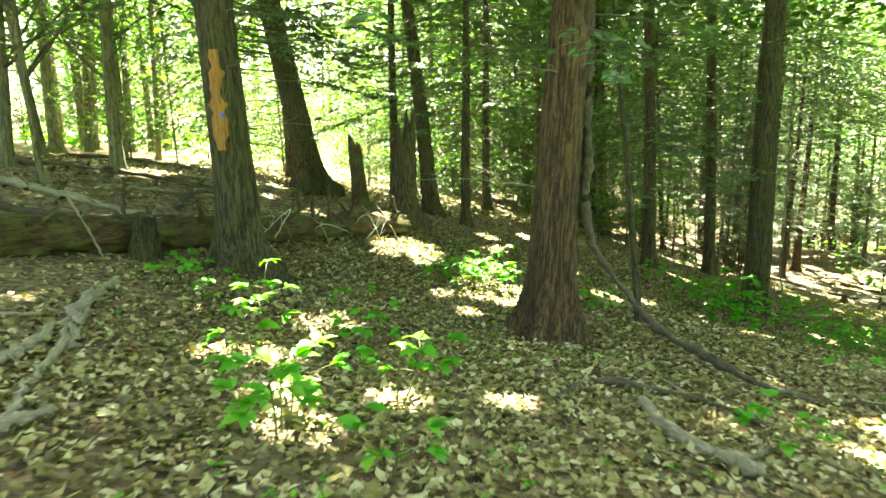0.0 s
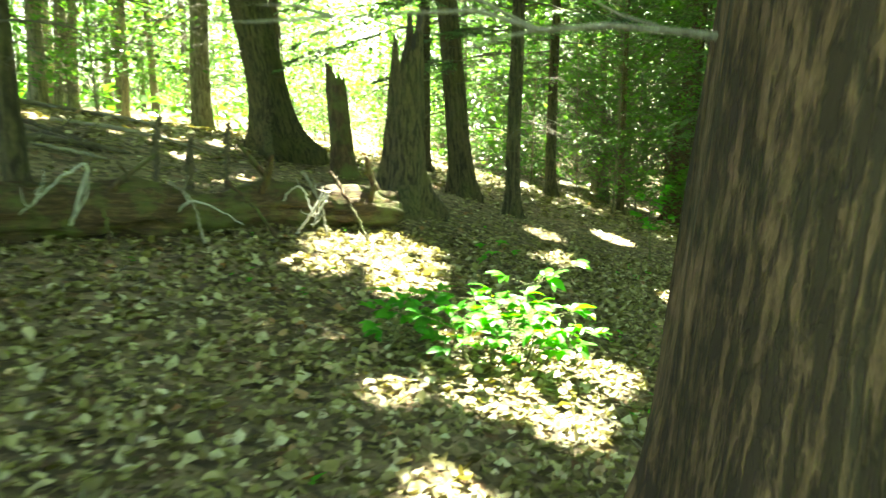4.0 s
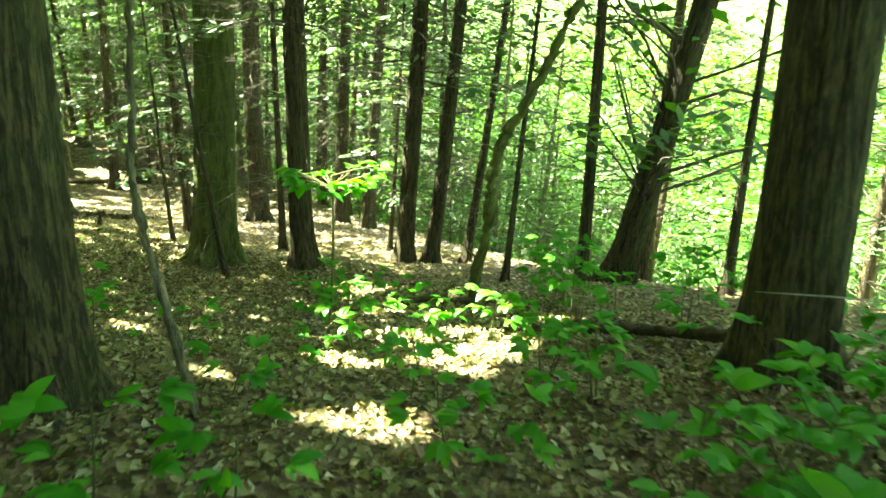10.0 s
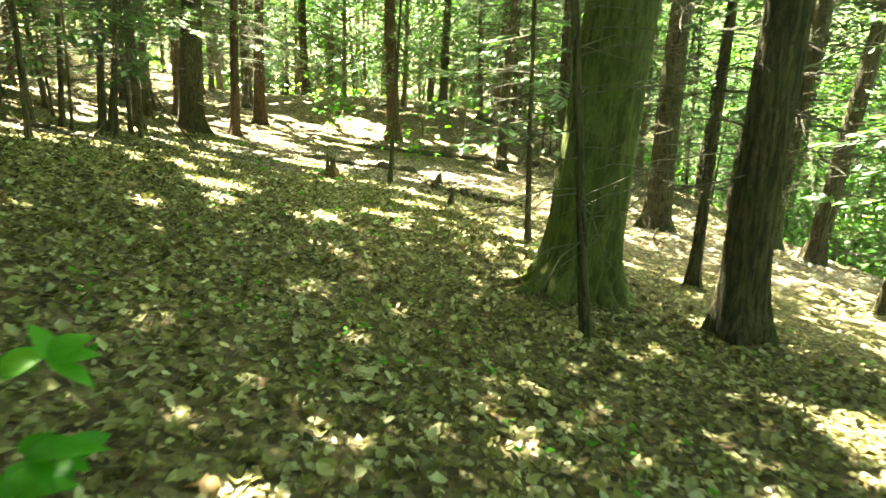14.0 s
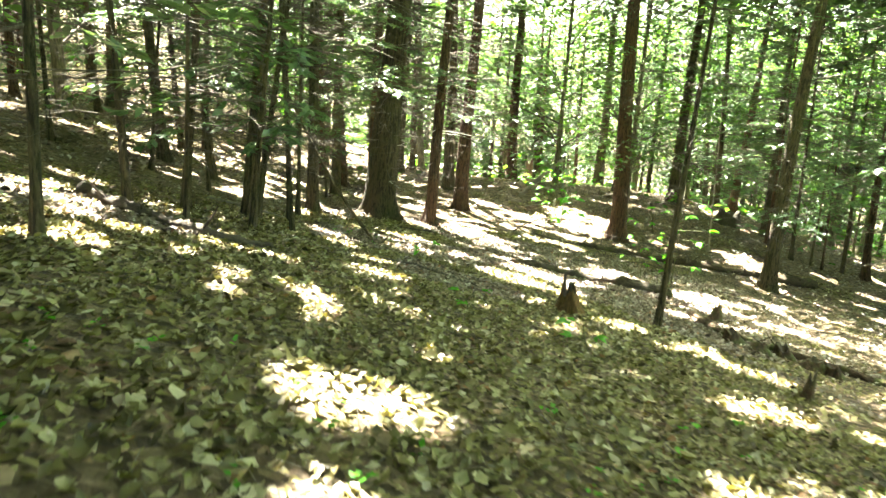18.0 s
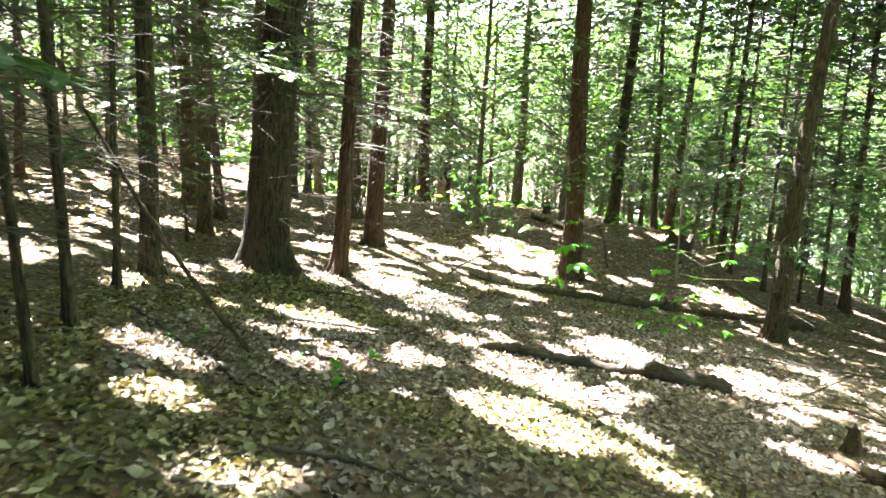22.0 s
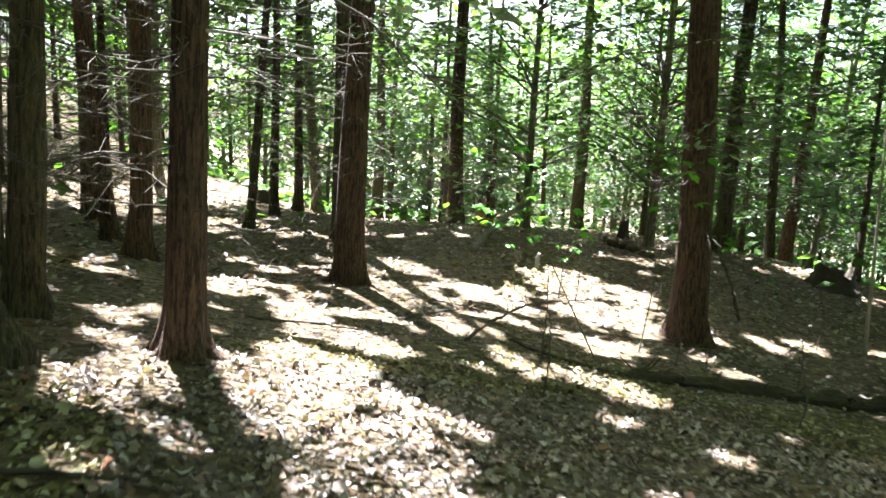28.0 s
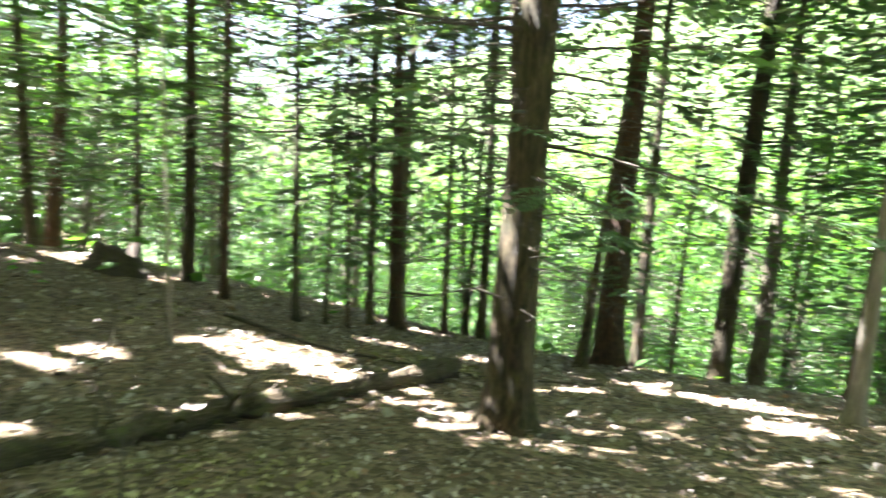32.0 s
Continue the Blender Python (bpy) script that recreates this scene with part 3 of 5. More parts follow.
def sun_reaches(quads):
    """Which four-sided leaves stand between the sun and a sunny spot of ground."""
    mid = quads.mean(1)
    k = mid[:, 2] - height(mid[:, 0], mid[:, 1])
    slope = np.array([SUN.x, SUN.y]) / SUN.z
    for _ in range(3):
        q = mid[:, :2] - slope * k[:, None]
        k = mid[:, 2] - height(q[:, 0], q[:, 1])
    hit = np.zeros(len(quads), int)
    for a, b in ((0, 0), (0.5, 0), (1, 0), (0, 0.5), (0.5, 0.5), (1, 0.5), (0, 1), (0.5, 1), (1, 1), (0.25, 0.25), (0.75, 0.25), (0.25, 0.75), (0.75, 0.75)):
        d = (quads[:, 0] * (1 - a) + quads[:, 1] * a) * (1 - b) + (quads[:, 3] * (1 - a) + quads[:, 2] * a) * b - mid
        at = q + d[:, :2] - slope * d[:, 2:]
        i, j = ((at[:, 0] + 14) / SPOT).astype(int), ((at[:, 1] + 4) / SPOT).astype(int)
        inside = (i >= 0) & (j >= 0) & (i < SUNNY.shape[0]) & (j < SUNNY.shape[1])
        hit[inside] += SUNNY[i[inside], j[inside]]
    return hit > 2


# ---- trees ----
def sprays(rs, base, tip, steps, leaf, spread, droop):
    """Flat feathery sprays of needles on branches that run from base to tip."""
    n = len(base)
    axis = tip - base
    length = np.linalg.norm(axis, axis=1)
    fwd = axis / length[:, None]
    side = np.cross(fwd, np.array([0, 0, 1.0]))
    side /= np.linalg.norm(side, axis=1)[:, None] + 1e-9
    out_p, out_a, out_s, out_l = [], [], [], []
    for k in range(steps):
        t = 0.22 + 0.78 * (k + rs.rand(n)) / steps
        root = base + axis * t[:, None]
        root[:, 2] -= droop * (t * length) ** 2 * 0.06
        for sgn in (-1, 1):
            reach = spread * length * (1.05 - t) * rs.uniform(0.6, 1.1, n)
            way = fwd * 0.75 + side * sgn * rs.uniform(0.7, 1.1, n)[:, None] + np.stack([0 * t, 0 * t, rs.normal(-0.12, 0.14, n)], -1)
            way /= np.linalg.norm(way, axis=1)[:, None]
            for q in (0.25, 0.6, 0.95):
                out_p.append(root + way * (reach * q)[:, None])
                a = way + fwd * rs.normal(0.1, 0.35, n)[:, None] + np.stack([rs.normal(0, 0.2, n), rs.normal(0, 0.2, n), rs.normal(-0.1, 0.2, n)], -1)
                out_a.append(a / np.linalg.norm(a, axis=1)[:, None])
                out_l.append(leaf * rs.uniform(0.6, 1.5, n))
    p, a, l = np.concatenate(out_p), np.concatenate(out_a), np.concatenate(out_l)
    s = np.cross(a, np.array([0, 0, 1.0]) + rs.normal(0, 0.3, (len(a), 3)))
    s /= np.linalg.norm(s, axis=1)[:, None] + 1e-9
    w = l * rs.uniform(0.13, 0.26, len(l))
    up = s * w[:, None]
    v = np.stack([p - a * l[:, None] * 0.4, p + up, p + a * l[:, None] * 0.6, p - up], 1).reshape(-1, 3)
    return v, np.arange(len(v)).reshape(-1, 4)


def twig_tubes(rs, base, tip, r0, forks, sides=4, sag=0.05):
    pieces = []
    for b, t in zip(base, tip):
        l = np.linalg.norm(t - b)
        k = np.linspace(0, 1, 5)[:, None]
        wob = rs.normal(0, 0.06 * l, (5, 3)) * k
        pts = b + (t - b) * k + wob
        pts[:, 2] += sag * l * (0.7 * k[:, 0] - 1.5 * k[:, 0] ** 2) if sag > 0.1 else -sag * l * k[:, 0] ** 2
        pieces.append(tube(pts, r0 * (0.5 + 0.4 * l) * (1 - 0.85 * k[:, 0]), sides, cap=False))
        for _ in range(forks):
            q = rs.uniform(0.25, 0.9)
            s = pts[int(q * 4)]
            d = (t - b) / l * 0.6 + rs.normal(0, 0.55, 3) * (1, 1, 0.5)
            e = s + d * l * rs.uniform(0.15, 0.42)
            mid = (s + e) / 2 + rs.normal(0, 0.03 * l, 3)
            pieces.append(tube([s, mid, e], np.array([0.5, 0.35, 0.12]) * r0 * (0.4 + 0.4 * l), 3, cap=False))
    return fuse(pieces)


CROWNS = {}


def leaves_and_limbs(name, leaves, limbs, leaf_mat, wood_mat):
    v, f = fuse([leaves, limbs])
    me = mesh_of(name, v, f, [leaf_mat, wood_mat], False, np.concatenate([np.zeros(len(leaves[1])), np.ones(len(limbs[1]))]))
    me.name = name + "_%d" % len(CROWNS)
    CROWNS[me.name] = (leaves[0], limbs, leaf_mat, wood_mat)
    return me


def opened(me, m):
    """A crown's own mesh at the pose m, with leaves cut away over sunny spots."""
    v, limbs, leaf_mat, wood_mat = CROWNS[me.name]
    q = v.reshape(-1, 4, 3)
    mm = np.array(m)
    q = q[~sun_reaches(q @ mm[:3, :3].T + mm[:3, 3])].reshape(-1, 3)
    leaves = (q, np.arange(len(q)).reshape(-1, 4))
    v, f = fuse([leaves, limbs])
    return mesh_of("crown", v, f, [leaf_mat, wood_mat], False, np.concatenate([np.zeros(len(leaves[1])), np.ones(len(limbs[1]))]))


def needle_crown(seed, low, high, reach, count, steps, leaf):
    rs = np.random.RandomState(seed)
    h = low + (high - low) * rs.rand(count) ** 0.9
    a = rs.rand(count) * 2 * np.pi
    l = reach * (1.15 - 0.75 * (h - low) / (high - low)) * rs.uniform(0.55, 1.1, count)
    base = np.stack([0 * h, 0 * h, h], -1)
    tip = base + np.stack([np.cos(a) * l, np.sin(a) * l, l * rs.uniform(-0.22, 0.12, count)], -1)
    return leaves_and_limbs("needle_crown", sprays(rs, base, tip, steps, leaf, 0.42, 1.0), twig_tubes(rs, base, tip, 0.013, 1, 3), NEEDLES, TWIG)


def dead_twigs(seed, low, high, count, reach, mat, forks=4, r0=0.009):
    rs = np.random.RandomState(seed)
    h = rs.uniform(low, high, count)
    a = rs.rand(count) * 2 * np.pi
    l = reach * rs.uniform(0.3, 1.1, count)
    base = np.stack([0 * h, 0 * h, h], -1)
    tip = base + np.stack([np.cos(a) * l, np.sin(a) * l, l * rs.uniform(-0.3, 0.2, count)], -1)
    v, f = twig_tubes(rs, base, tip, r0, forks, 3, 0.22)
    return mesh_of("twig_fringe", v, f, mat)


def broad_crown(seed, low, high, reach, clumps, leaves, leaf, r0=0.016):
    """Limbs and a gappy crown of separate leaves in flat layers."""
    rs = np.random.RandomState(seed)
    h = low + (high - low) * rs.rand(clumps)
    a = rs.rand(clumps) * 2 * np.pi
    rel = (h - low) / (high - low)
    l = reach * np.sqrt(np.clip(1.05 - (2 * rel - 0.9) ** 2 * 0.8, 0.15, 1)) * rs.uniform(0.35, 1.05, clumps)
    tip = np.stack([np.cos(a) * l, np.sin(a) * l, h], -1)
    base = np.stack([0 * h, 0 * h, np.maximum(low * 0.7, h - l * rs.uniform(0.3, 0.9, clumps))], -1)
    c = np.repeat(tip, leaves, 0)
    n = len(c)
    pos = c + rs.normal(0, 1, (n, 3)) * np.array([0.62, 0.62, 0.2]) * (0.45 + 0.13 * reach)
    along, side = frames_of(rs, n, 0.4)
    size = leaf * rs.uniform(0.6, 1.3, n)
    return leaves_and_limbs("leaf_crown", kites(pos, along, side, size, size * 0.33, 0.06), twig_tubes(rs, base, tip, r0, 1, 3), LEAF_FAR, TWIG)


HEM_FAR = [needle_crown(40 + i, 2.0, 16, 3.1, 84, 10, 0.27) for i in range(4)]
HEM_NEAR = [needle_crown(50 + i, 3.3, 16, 2.9, 76, 13, 0.165) for i in range(3)]
HEM_SMALL = [needle_crown(60 + i, 1.4, 8, 1.7, 40, 8, 0.17) for i in range(3)]
TWIGS = [dead_twigs(80 + i, 1.2, 8, 84, 2.3, TWIG, 5, 0.0085) for i in range(4)]
TWIGS_DENSE = [dead_twigs(90 + i, 0.8, 6, 72, 1.5, TWIG, 5, 0.007) for i in range(4)]
BROAD = [broad_crown(100 + i, 2.2, 16, 4.4, 90, 40, 0.24) for i in range(4)]
BROAD_THIN = [broad_crown(160 + i, 2.6, 17, 4.2, 64, 30, 0.23) for i in range(4)]
BROAD_LOW = [broad_crown(120 + i, 0.6, 6.0, 2.4, 46, 40, 0.16, 0.01) for i in range(3)]
BROAD_DISTANT = [broad_crown(140 + i, 1.0, 15, 5.2, 60, 22, 0.6) for i in range(3)]
COUNT = {"n": 0}


def trunk_mesh(d, tall, mat, seed, sides, rings, flare=0.75, wave=0.03, ridges=0.035, below=0.35):
    """A tapered stem with spreading root buttresses and furrowed sides."""
    rs = np.random.RandomState(seed)
    h = np.concatenate([[-below, -0.12], np.linspace(0, 1, rings) ** 1.7 * tall])
    th = np.arange(sides) / sides * 2 * np.pi
    hp = np.clip(h, 0, None)
    r = d / 2 * (1 - 0.82 * (hp / tall) ** 0.9)
    ph, ph2 = rs.rand(4) * 6.3, rs.rand(4) * 6.3
    lob = 0.5 + 0.5 * np.cos(5 * th + ph[0] + 0.8 * np.sin(th + ph[1]))
    fl = np.exp(-hp / (0.16 + 0.3 * d))[:, None] * flare * (0.22 + 1.5 * lob[None] ** 2.2)
    furrow = np.zeros((len(h), sides))
    for k in range(3):
        furrow += np.sin((sides / 4 + 2 * k) * th[None] + 1.7 * np.sin(h[:, None] * (1.1 + k) + ph2[k]) + ph[k])
    rr = r[:, None] * (1 + fl + ridges * furrow / 1.7 + 0.05 * np.cos(2 * th[None] + ph[2] + 0.3 * h[:, None]))
    cx = wave * d * 2 * np.sin(h * 0.7 + ph[3]) * np.clip(h, 0, 1)
    cy = wave * d * 2 * np.sin(h * 0.55 + ph2[3]) * np.clip(h, 0, 1)
    v = np.stack([cx[:, None] + rr * np.cos(th), cy[:, None] + rr * np.sin(th), h[:, None] + 0 * rr], -1).reshape(-1, 3)
    n = len(h)
    i, j = np.meshgrid(np.arange(n - 1), np.arange(sides), indexing="ij")
    j2 = (j + 1) % sides
    f = np.stack([i * sides + j, i * sides + j2, (i + 1) * sides + j2, (i + 1) * sides + j], -1).reshape(-1, 4)
    return mesh_of("trunk", v, f, mat)


def bough(t, h, turn, length, seed, rise=-0.05, leaf=0.075):
    """A drooping hemlock bough: a limb with side twigs, each with two flat rows of needles."""
    rs = np.random.RandomState(seed)
    a = radians(turn)
    way = np.array([math.cos(a), math.sin(a), rise])
    k = np.linspace(0, 1, 9)[:, None]
    line = np.array([0, 0, h]) + way * length * k + rs.normal(0, 0.02 * length, (9, 3)) * k
    line[:, 2] -= 0.16 * length * k[:, 0] ** 2
    n = 15
    at = np.sort(rs.uniform(0.25, 0.97, n))
    base = np.stack([np.interp(at, k[:, 0], line[:, c]) for c in range(3)], -1)
    sgn = np.where(np.arange(n) % 2, 1, -1) * rs.uniform(0.5, 1.2, n)
    out = way * 0.75 + np.array([-math.sin(a), math.cos(a), 0]) * sgn[:, None] + np.array([0, 0, -0.18]) + rs.normal(0, 0.1, (n, 3))
    tip = base + out * (length * rs.uniform(0.2, 0.36, n) * (1.25 - at))[:, None]
    limbs = fuse([tube(line, 0.014 * (1.05 - k[:, 0]) * (0.4 + 0.3 * length), 5, cap=False)] + [tube([b, (b + e) / 2, e], [0.005, 0.004, 0.002], 3, cap=False) for b, e in zip(base, tip)])
    leaves = sprays(rs, base, tip, 9, leaf, 0.34, 0.6)
    v, f = fuse([leaves, limbs])
    part("bough", mesh_of("bough", v, f, [NEEDLES, TWIG], False, np.concatenate([np.zeros(len(leaves[1])), np.ones(len(limbs[1]))])), t, "drooping bough of flat green needle sprays")


def surface_roots(t, d, count, seed, mat, long=1.0):
    """Roots that run out from the foot of a trunk and dive into the leaf litter."""
    rs = np.random.RandomState(seed)
    back = t.matrix_basis.inverted()
    x, y = t.location.x, t.location.y
    for i in range(count):
        a = (i + rs.uniform(-0.3, 0.3)) / count * 2 * np.pi + seed
        l = long * rs.uniform(0.6, 1.3)
        line = []
        for u in np.linspace(0, 1, 8):
            q = d * 0.26 + l * u
            px, py = x + math.cos(a + 0.35 * u * math.sin(seed + i)) * q, y + math.sin(a + 0.35 * u * math.sin(seed + i)) * q
            line.append(back @ Vector((px, py, land(px, py) + d * 0.8 * math.exp(-5.5 * u) + 0.01 - 0.08 * u)))
        r = d * rs.uniform(0.15, 0.21)
        v, f = tube(np.array([tuple(q) for q in line]), r * (1 - 0.75 * np.linspace(0, 1, 8)), 9, 0.12, i)
        part("root", mesh_of("root", v, f, mat), t)


def upper_crown(m, low, high, reach, n, seed, leaf, mat):
    """A treetop added above view to shade the ground, left open over sunny spots."""
    rs = np.random.RandomState(seed)
    a, q, h = rs.rand(n) * 2 * np.pi, np.sqrt(rs.rand(n)), low + (high - low) * rs.rand(n)
    r = reach * q * np.sqrt(np.clip(1.15 - ((h - low) / (high - low)), 0.15, 1))
    pos = np.stack([np.cos(a) * r, np.sin(a) * r, h], -1)
    along, side = frames_of(rs, n, 0.3)
    size = leaf * rs.uniform(0.6, 1.3, n)
    v, _ = kites(pos, along, side, size, size * 0.36, 0.05)
    v = v.reshape(-1, 4, 3)
    mm = np.array(m)
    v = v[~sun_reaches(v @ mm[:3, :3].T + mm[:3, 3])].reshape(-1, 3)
    return mesh_of("upper_crown", v, np.arange(len(v)).reshape(-1, 4), mat, smooth=False)


def branch(parent, h, turn, length, rise, r, mat, seed, forks=5, arch=0.0):
    """One dead side branch of a near tree, with its forks."""
    rs = np.random.RandomState(seed)
    a = radians(turn)
    k = np.linspace(0, 1, 9)[:, None]
    tip = np.array([math.cos(a) * length, math.sin(a) * length, rise * length])
    pts = np.array([0, 0, h]) + tip * k + rs.normal(0, 0.02 * length, (9, 3)) * k
    pts[:, 2] += length * (arch * 2.2 * k[:, 0] * (1 - k[:, 0]) - 0.1 * k[:, 0] ** 2)
    pts[:, :2] += np.array([-tip[1], tip[0]]) * arch * np.sin(k * 3 + seed)
    pieces = [tube(pts, r * (1 - 0.85 * k[:, 0]), 6)]
    for _ in range(forks):
        q = rs.randint(2, 8)
        e = pts[q] + (tip / length * 0.7 + rs.normal(0, 0.5, 3) * (1, 1, 0.6)) * length * rs.uniform(0.12, 0.38)
        m = (pts[q] + e) / 2 + rs.normal(0, 0.02 * length, 3)
        pieces.append(tube([pts[q], m, e], np.array([0.45, 0.3, 0.1]) * r, 4))
    v, f = fuse(pieces)
    part("branch", mesh_of("branch", v, f, mat), parent)


def tree(name, x, y, d, lx, ly, label, mat, tall, crown=None, twigs=None, top=0, sides=None, group="", leaf_mat=None, flare=0.5, scale=1.0, category="tree", bare=0, reach=6.5):
    COUNT["n"] += 1
    k = COUNT["n"]
    near = float(off_track([x], [y])[0])
    z = land(x, y)
    t = thing(name, x, y, z, label, category, group)
    t.matrix_basis = Matrix.Translation((x, y, z)) @ Euler((-math.atan(ly), math.atan(lx), 0)).to_matrix().to_4x4()
    if sides is None:
        sides = 40 if near < 5 and d > 0.25 else 24 if near < 12 else 12
    part("trunk", trunk_mesh(d, tall, mat, k, sides, 40 if near < 12 else 14, flare), t)
    if crown is not None:
        spin = Matrix.Rotation(k * 2.4, 4, "Z") @ Matrix.Scale(scale, 4)
        part("crown", opened(crown, t.matrix_basis @ spin) if near < 28 else crown, t, m=spin)
    if twigs is not None and near > 1.8:
        tagged(part("twig_fringe", twigs, t, "fine grey dead twigs", Matrix.Rotation(k * 1.7, 4, "Z")), kind="stuff")
    rs = np.random.RandomState(k + 500)
    for i in range(bare):
        branch(t, rs.uniform(1.7, 5.5), rs.uniform(0, 360), rs.uniform(0.5, 2.2), rs.uniform(-0.25, 0.25), rs.uniform(0.008, 0.017), TWIG if i % 3 else DEAD_GREY, k * 31 + i)
    # leaf count set by how much shade the ground below should get
    if top and near < 26:
        part("upper_crown", upper_crown(t.matrix_basis, 9.5, 19, reach, int(top * 1.6), k, 0.36, leaf_mat or NEEDLES), t)
    return t


def hemlock(x, y, d, lx=0.0, ly=0.0, mat=None, label="", twigs=True, leafless=False, flare=0.5, reach=6.5, top=0):
    k = COUNT["n"]
    near = float(off_track([x], [y])[0])
    fam = HEM_SMALL if d < 0.13 else HEM_NEAR if near < 20 else HEM_FAR
    tw = (TWIGS_DENSE if d < 0.2 or near < 3.2 else TWIGS)[k % 4] if twigs and 1.9 < near < 30 else None
    size = "slender" if d < 0.16 else "large" if d > 0.5 else "straight"
    return tree("hemlock_tree", x, y, d, lx, ly, label or size + " brown-barked hemlock with dead lower twigs on the leaf-covered slope", mat or (BARK_RED if k % 3 == 0 and y > 30 else BARK_HEMLOCK),
                9.5 if d < 0.13 else 12 + 16 * min(d, 0.5), None if leafless else fam[k % len(fam)], tw, top or 0 if d < 0.12 or top or (x > 14.4 and y < 27) else 1500 if y > 28 else 5200 if d > 0.5 and y < 12 else 4200 if y < 26 else 2800, group="hemlocks of the wood", flare=flare, reach=reach, bare=7 if near < 9 and d > 0.15 else 0)


def broadleaf(x, y, d, lx=0.0, ly=0.0, mat=None, label="", low=False, scale=1.0):
    k = COUNT["n"]
    fam = BROAD_LOW if low else BROAD_THIN if x < -5 or (x - y - 3) > 3 else BROAD
    return tree("broadleaf_tree", x, y, d, lx, ly, label or ("slender understorey tree with thin sunlit green leaves" if low else "grey-barked broadleaf tree with bright green sunlit leaves"), mat or BARK_GREY,
                (6.5 if low else 17) * scale, fam[k % len(fam)], None, 0 if low or x < -5 or (x - y - 3) > 3 else 1600, group="broadleaf trees of the wood", leaf_mat=LEAF_FAR, flare=0.45, scale=scale)


def sapling(x, y, d, lx=0.0, ly=0.0, label=""):
    k = COUNT["n"]
    return tree("sapling", x, y, d, lx, ly, label or "thin bare-stemmed sapling with fine dead twigs", BARK_HEMLOCK, 7.0, HEM_SMALL[k % 3] if d < 0.1 else None,
                TWIGS_DENSE[k % 3], 0, 10, "saplings among the hemlocks", flare=0.5)


T1 = hemlock(-2.83, 9.31, 0.54, -0.02, -0.01, label="hemlock with a strip of bare orange wood and a blue blaze", twigs=False, flare=0.95)
T2 = hemlock(-3.51, 11.79, 0.19, 0.01, 0.00)
for i in range(9):
    branch(T2, 1.5 + 0.23 * i, (0, -18, 22, -40, 8)[i % 5], 1.1 + 0.35 * ((i * 3) % 5), (-0.1, 0.05, -0.25)[i % 3], 0.011, DEAD_GREY if i % 3 == 1 else TWIG, 840 + i, 7, 0.08)
TBIG = hemlock(1.12, 8.39, 0.57, 0.07, -0.00, mat=BARK_RED, label="large reddish-barked hemlock with broad buttress roots", twigs=False, flare=0.85)
T11 = hemlock(0.30, 18.25, 0.24, 0.02, -0.00)
T12 = hemlock(-0.58, 19.18, 0.43, -0.09, -0.00)
hemlock(-2.0, 24.2, 0.3, 0.02, 0.01)
hemlock(-5.2, 23.0, 0.26, -0.02, 0.01)
hemlock(1.2, 26.0, 0.3, 0.01, 0.02)
T13 = hemlock(-3.63, 18.29, 0.68, -0.15, -0.04, mat=BARK_OAK, flare=0.9)
broadleaf(-7.73, 24.40, 0.52, 0.02, 0.01)
broadleaf(-7.14, 15.28, 0.29, 0.01, 0.01)
broadleaf(-13.03, 23.64, 0.42, -0.01, -0.00)
broadleaf(-7.36, 12.75, 0.11, -0.03, -0.02)
broadleaf(-9.35, 14.84, 0.35, 0.01, 0.00)
broadleaf(-9.50, 16.57, 0.23, -0.07, -0.05)
broadleaf(-14.42, 28.51, 0.30, 0.06, 0.03)
broadleaf(4.06, 39.09, 0.39, -0.03, 0.00)
broadleaf(5.28, 42.41, 0.36, -0.04, 0.01)
sapling(2.66, 10.15, 0.11, -0.09, 0.02)
hemlock(7.56, 37.95, 0.48, -0.00, 0.00)
broadleaf(-19.16, 35.07, 0.55, -0.00, -0.00)
broadleaf(-16.29, 32.10, 0.50, -0.04, -0.02)
broadleaf(-14.18, 31.72, 0.35, 0.03, 0.01)
broadleaf(-8.59, 13.81, 0.20, 0.05, 0.03)
broadleaf(-15.03, 30.15, 0.38, 0.07, 0.04)
T18 = hemlock(5.41, 19.67, 0.37, -0.02, 0.01)
hemlock(8.85, 24.58, 0.42, -0.02, 0.01, reach=9.0, top=7500)
hemlock(6.85, 37.61, 0.95, 0.06, -0.01)
broadleaf(4.30, 43.89, 0.34, 0.00, -0.00)
T3 = hemlock(7.20, 16.93, 0.64, 0.02, -0.01, mat=BARK_OAK, flare=0.32, label="large grey furrowed hemlock with a blue paint blaze", twigs=False)
TBEECH = tree("beech_tree", 14.58, 21.37, 0.80, 0.03, -0.03, "stout mossy green-barked beech with swollen roots", BARK_BEECH, 20, top=6500, leaf_mat=LEAF_FAR, flare=0.38)
sapling(13.57, 20.41, 0.10, -0.08, 0.10)
hemlock(22.75, 26.06, 0.57, -0.01, 0.01, leafless=True)
hemlock(15.21, 19.92, 0.42, -0.02, 0.03)
hemlock(16.93, 21.48, 0.14, -0.01, 0.02, leafless=True)
hemlock(25.88, 24.92, 0.45, 0.01, -0.02)
hemlock(25.08, 23.50, 0.42, 0.02, -0.05, leafless=True)
hemlock(17.29, 18.84, 0.38, 0.01, -0.02)
hemlock(17.55, 18.36, 0.32, 0.02, -0.06, leafless=True)
hemlock(19.66, 20.23, 0.11, 0.01, -0.03)
hemlock(18.37, 17.89, 0.20, 0.03, -0.09, leafless=True)
hemlock(15.30, 16.22, 0.11, 0.01, -0.04, leafless=True)
hemlock(16.18, 15.10, 0.21, -0.00, 0.04)
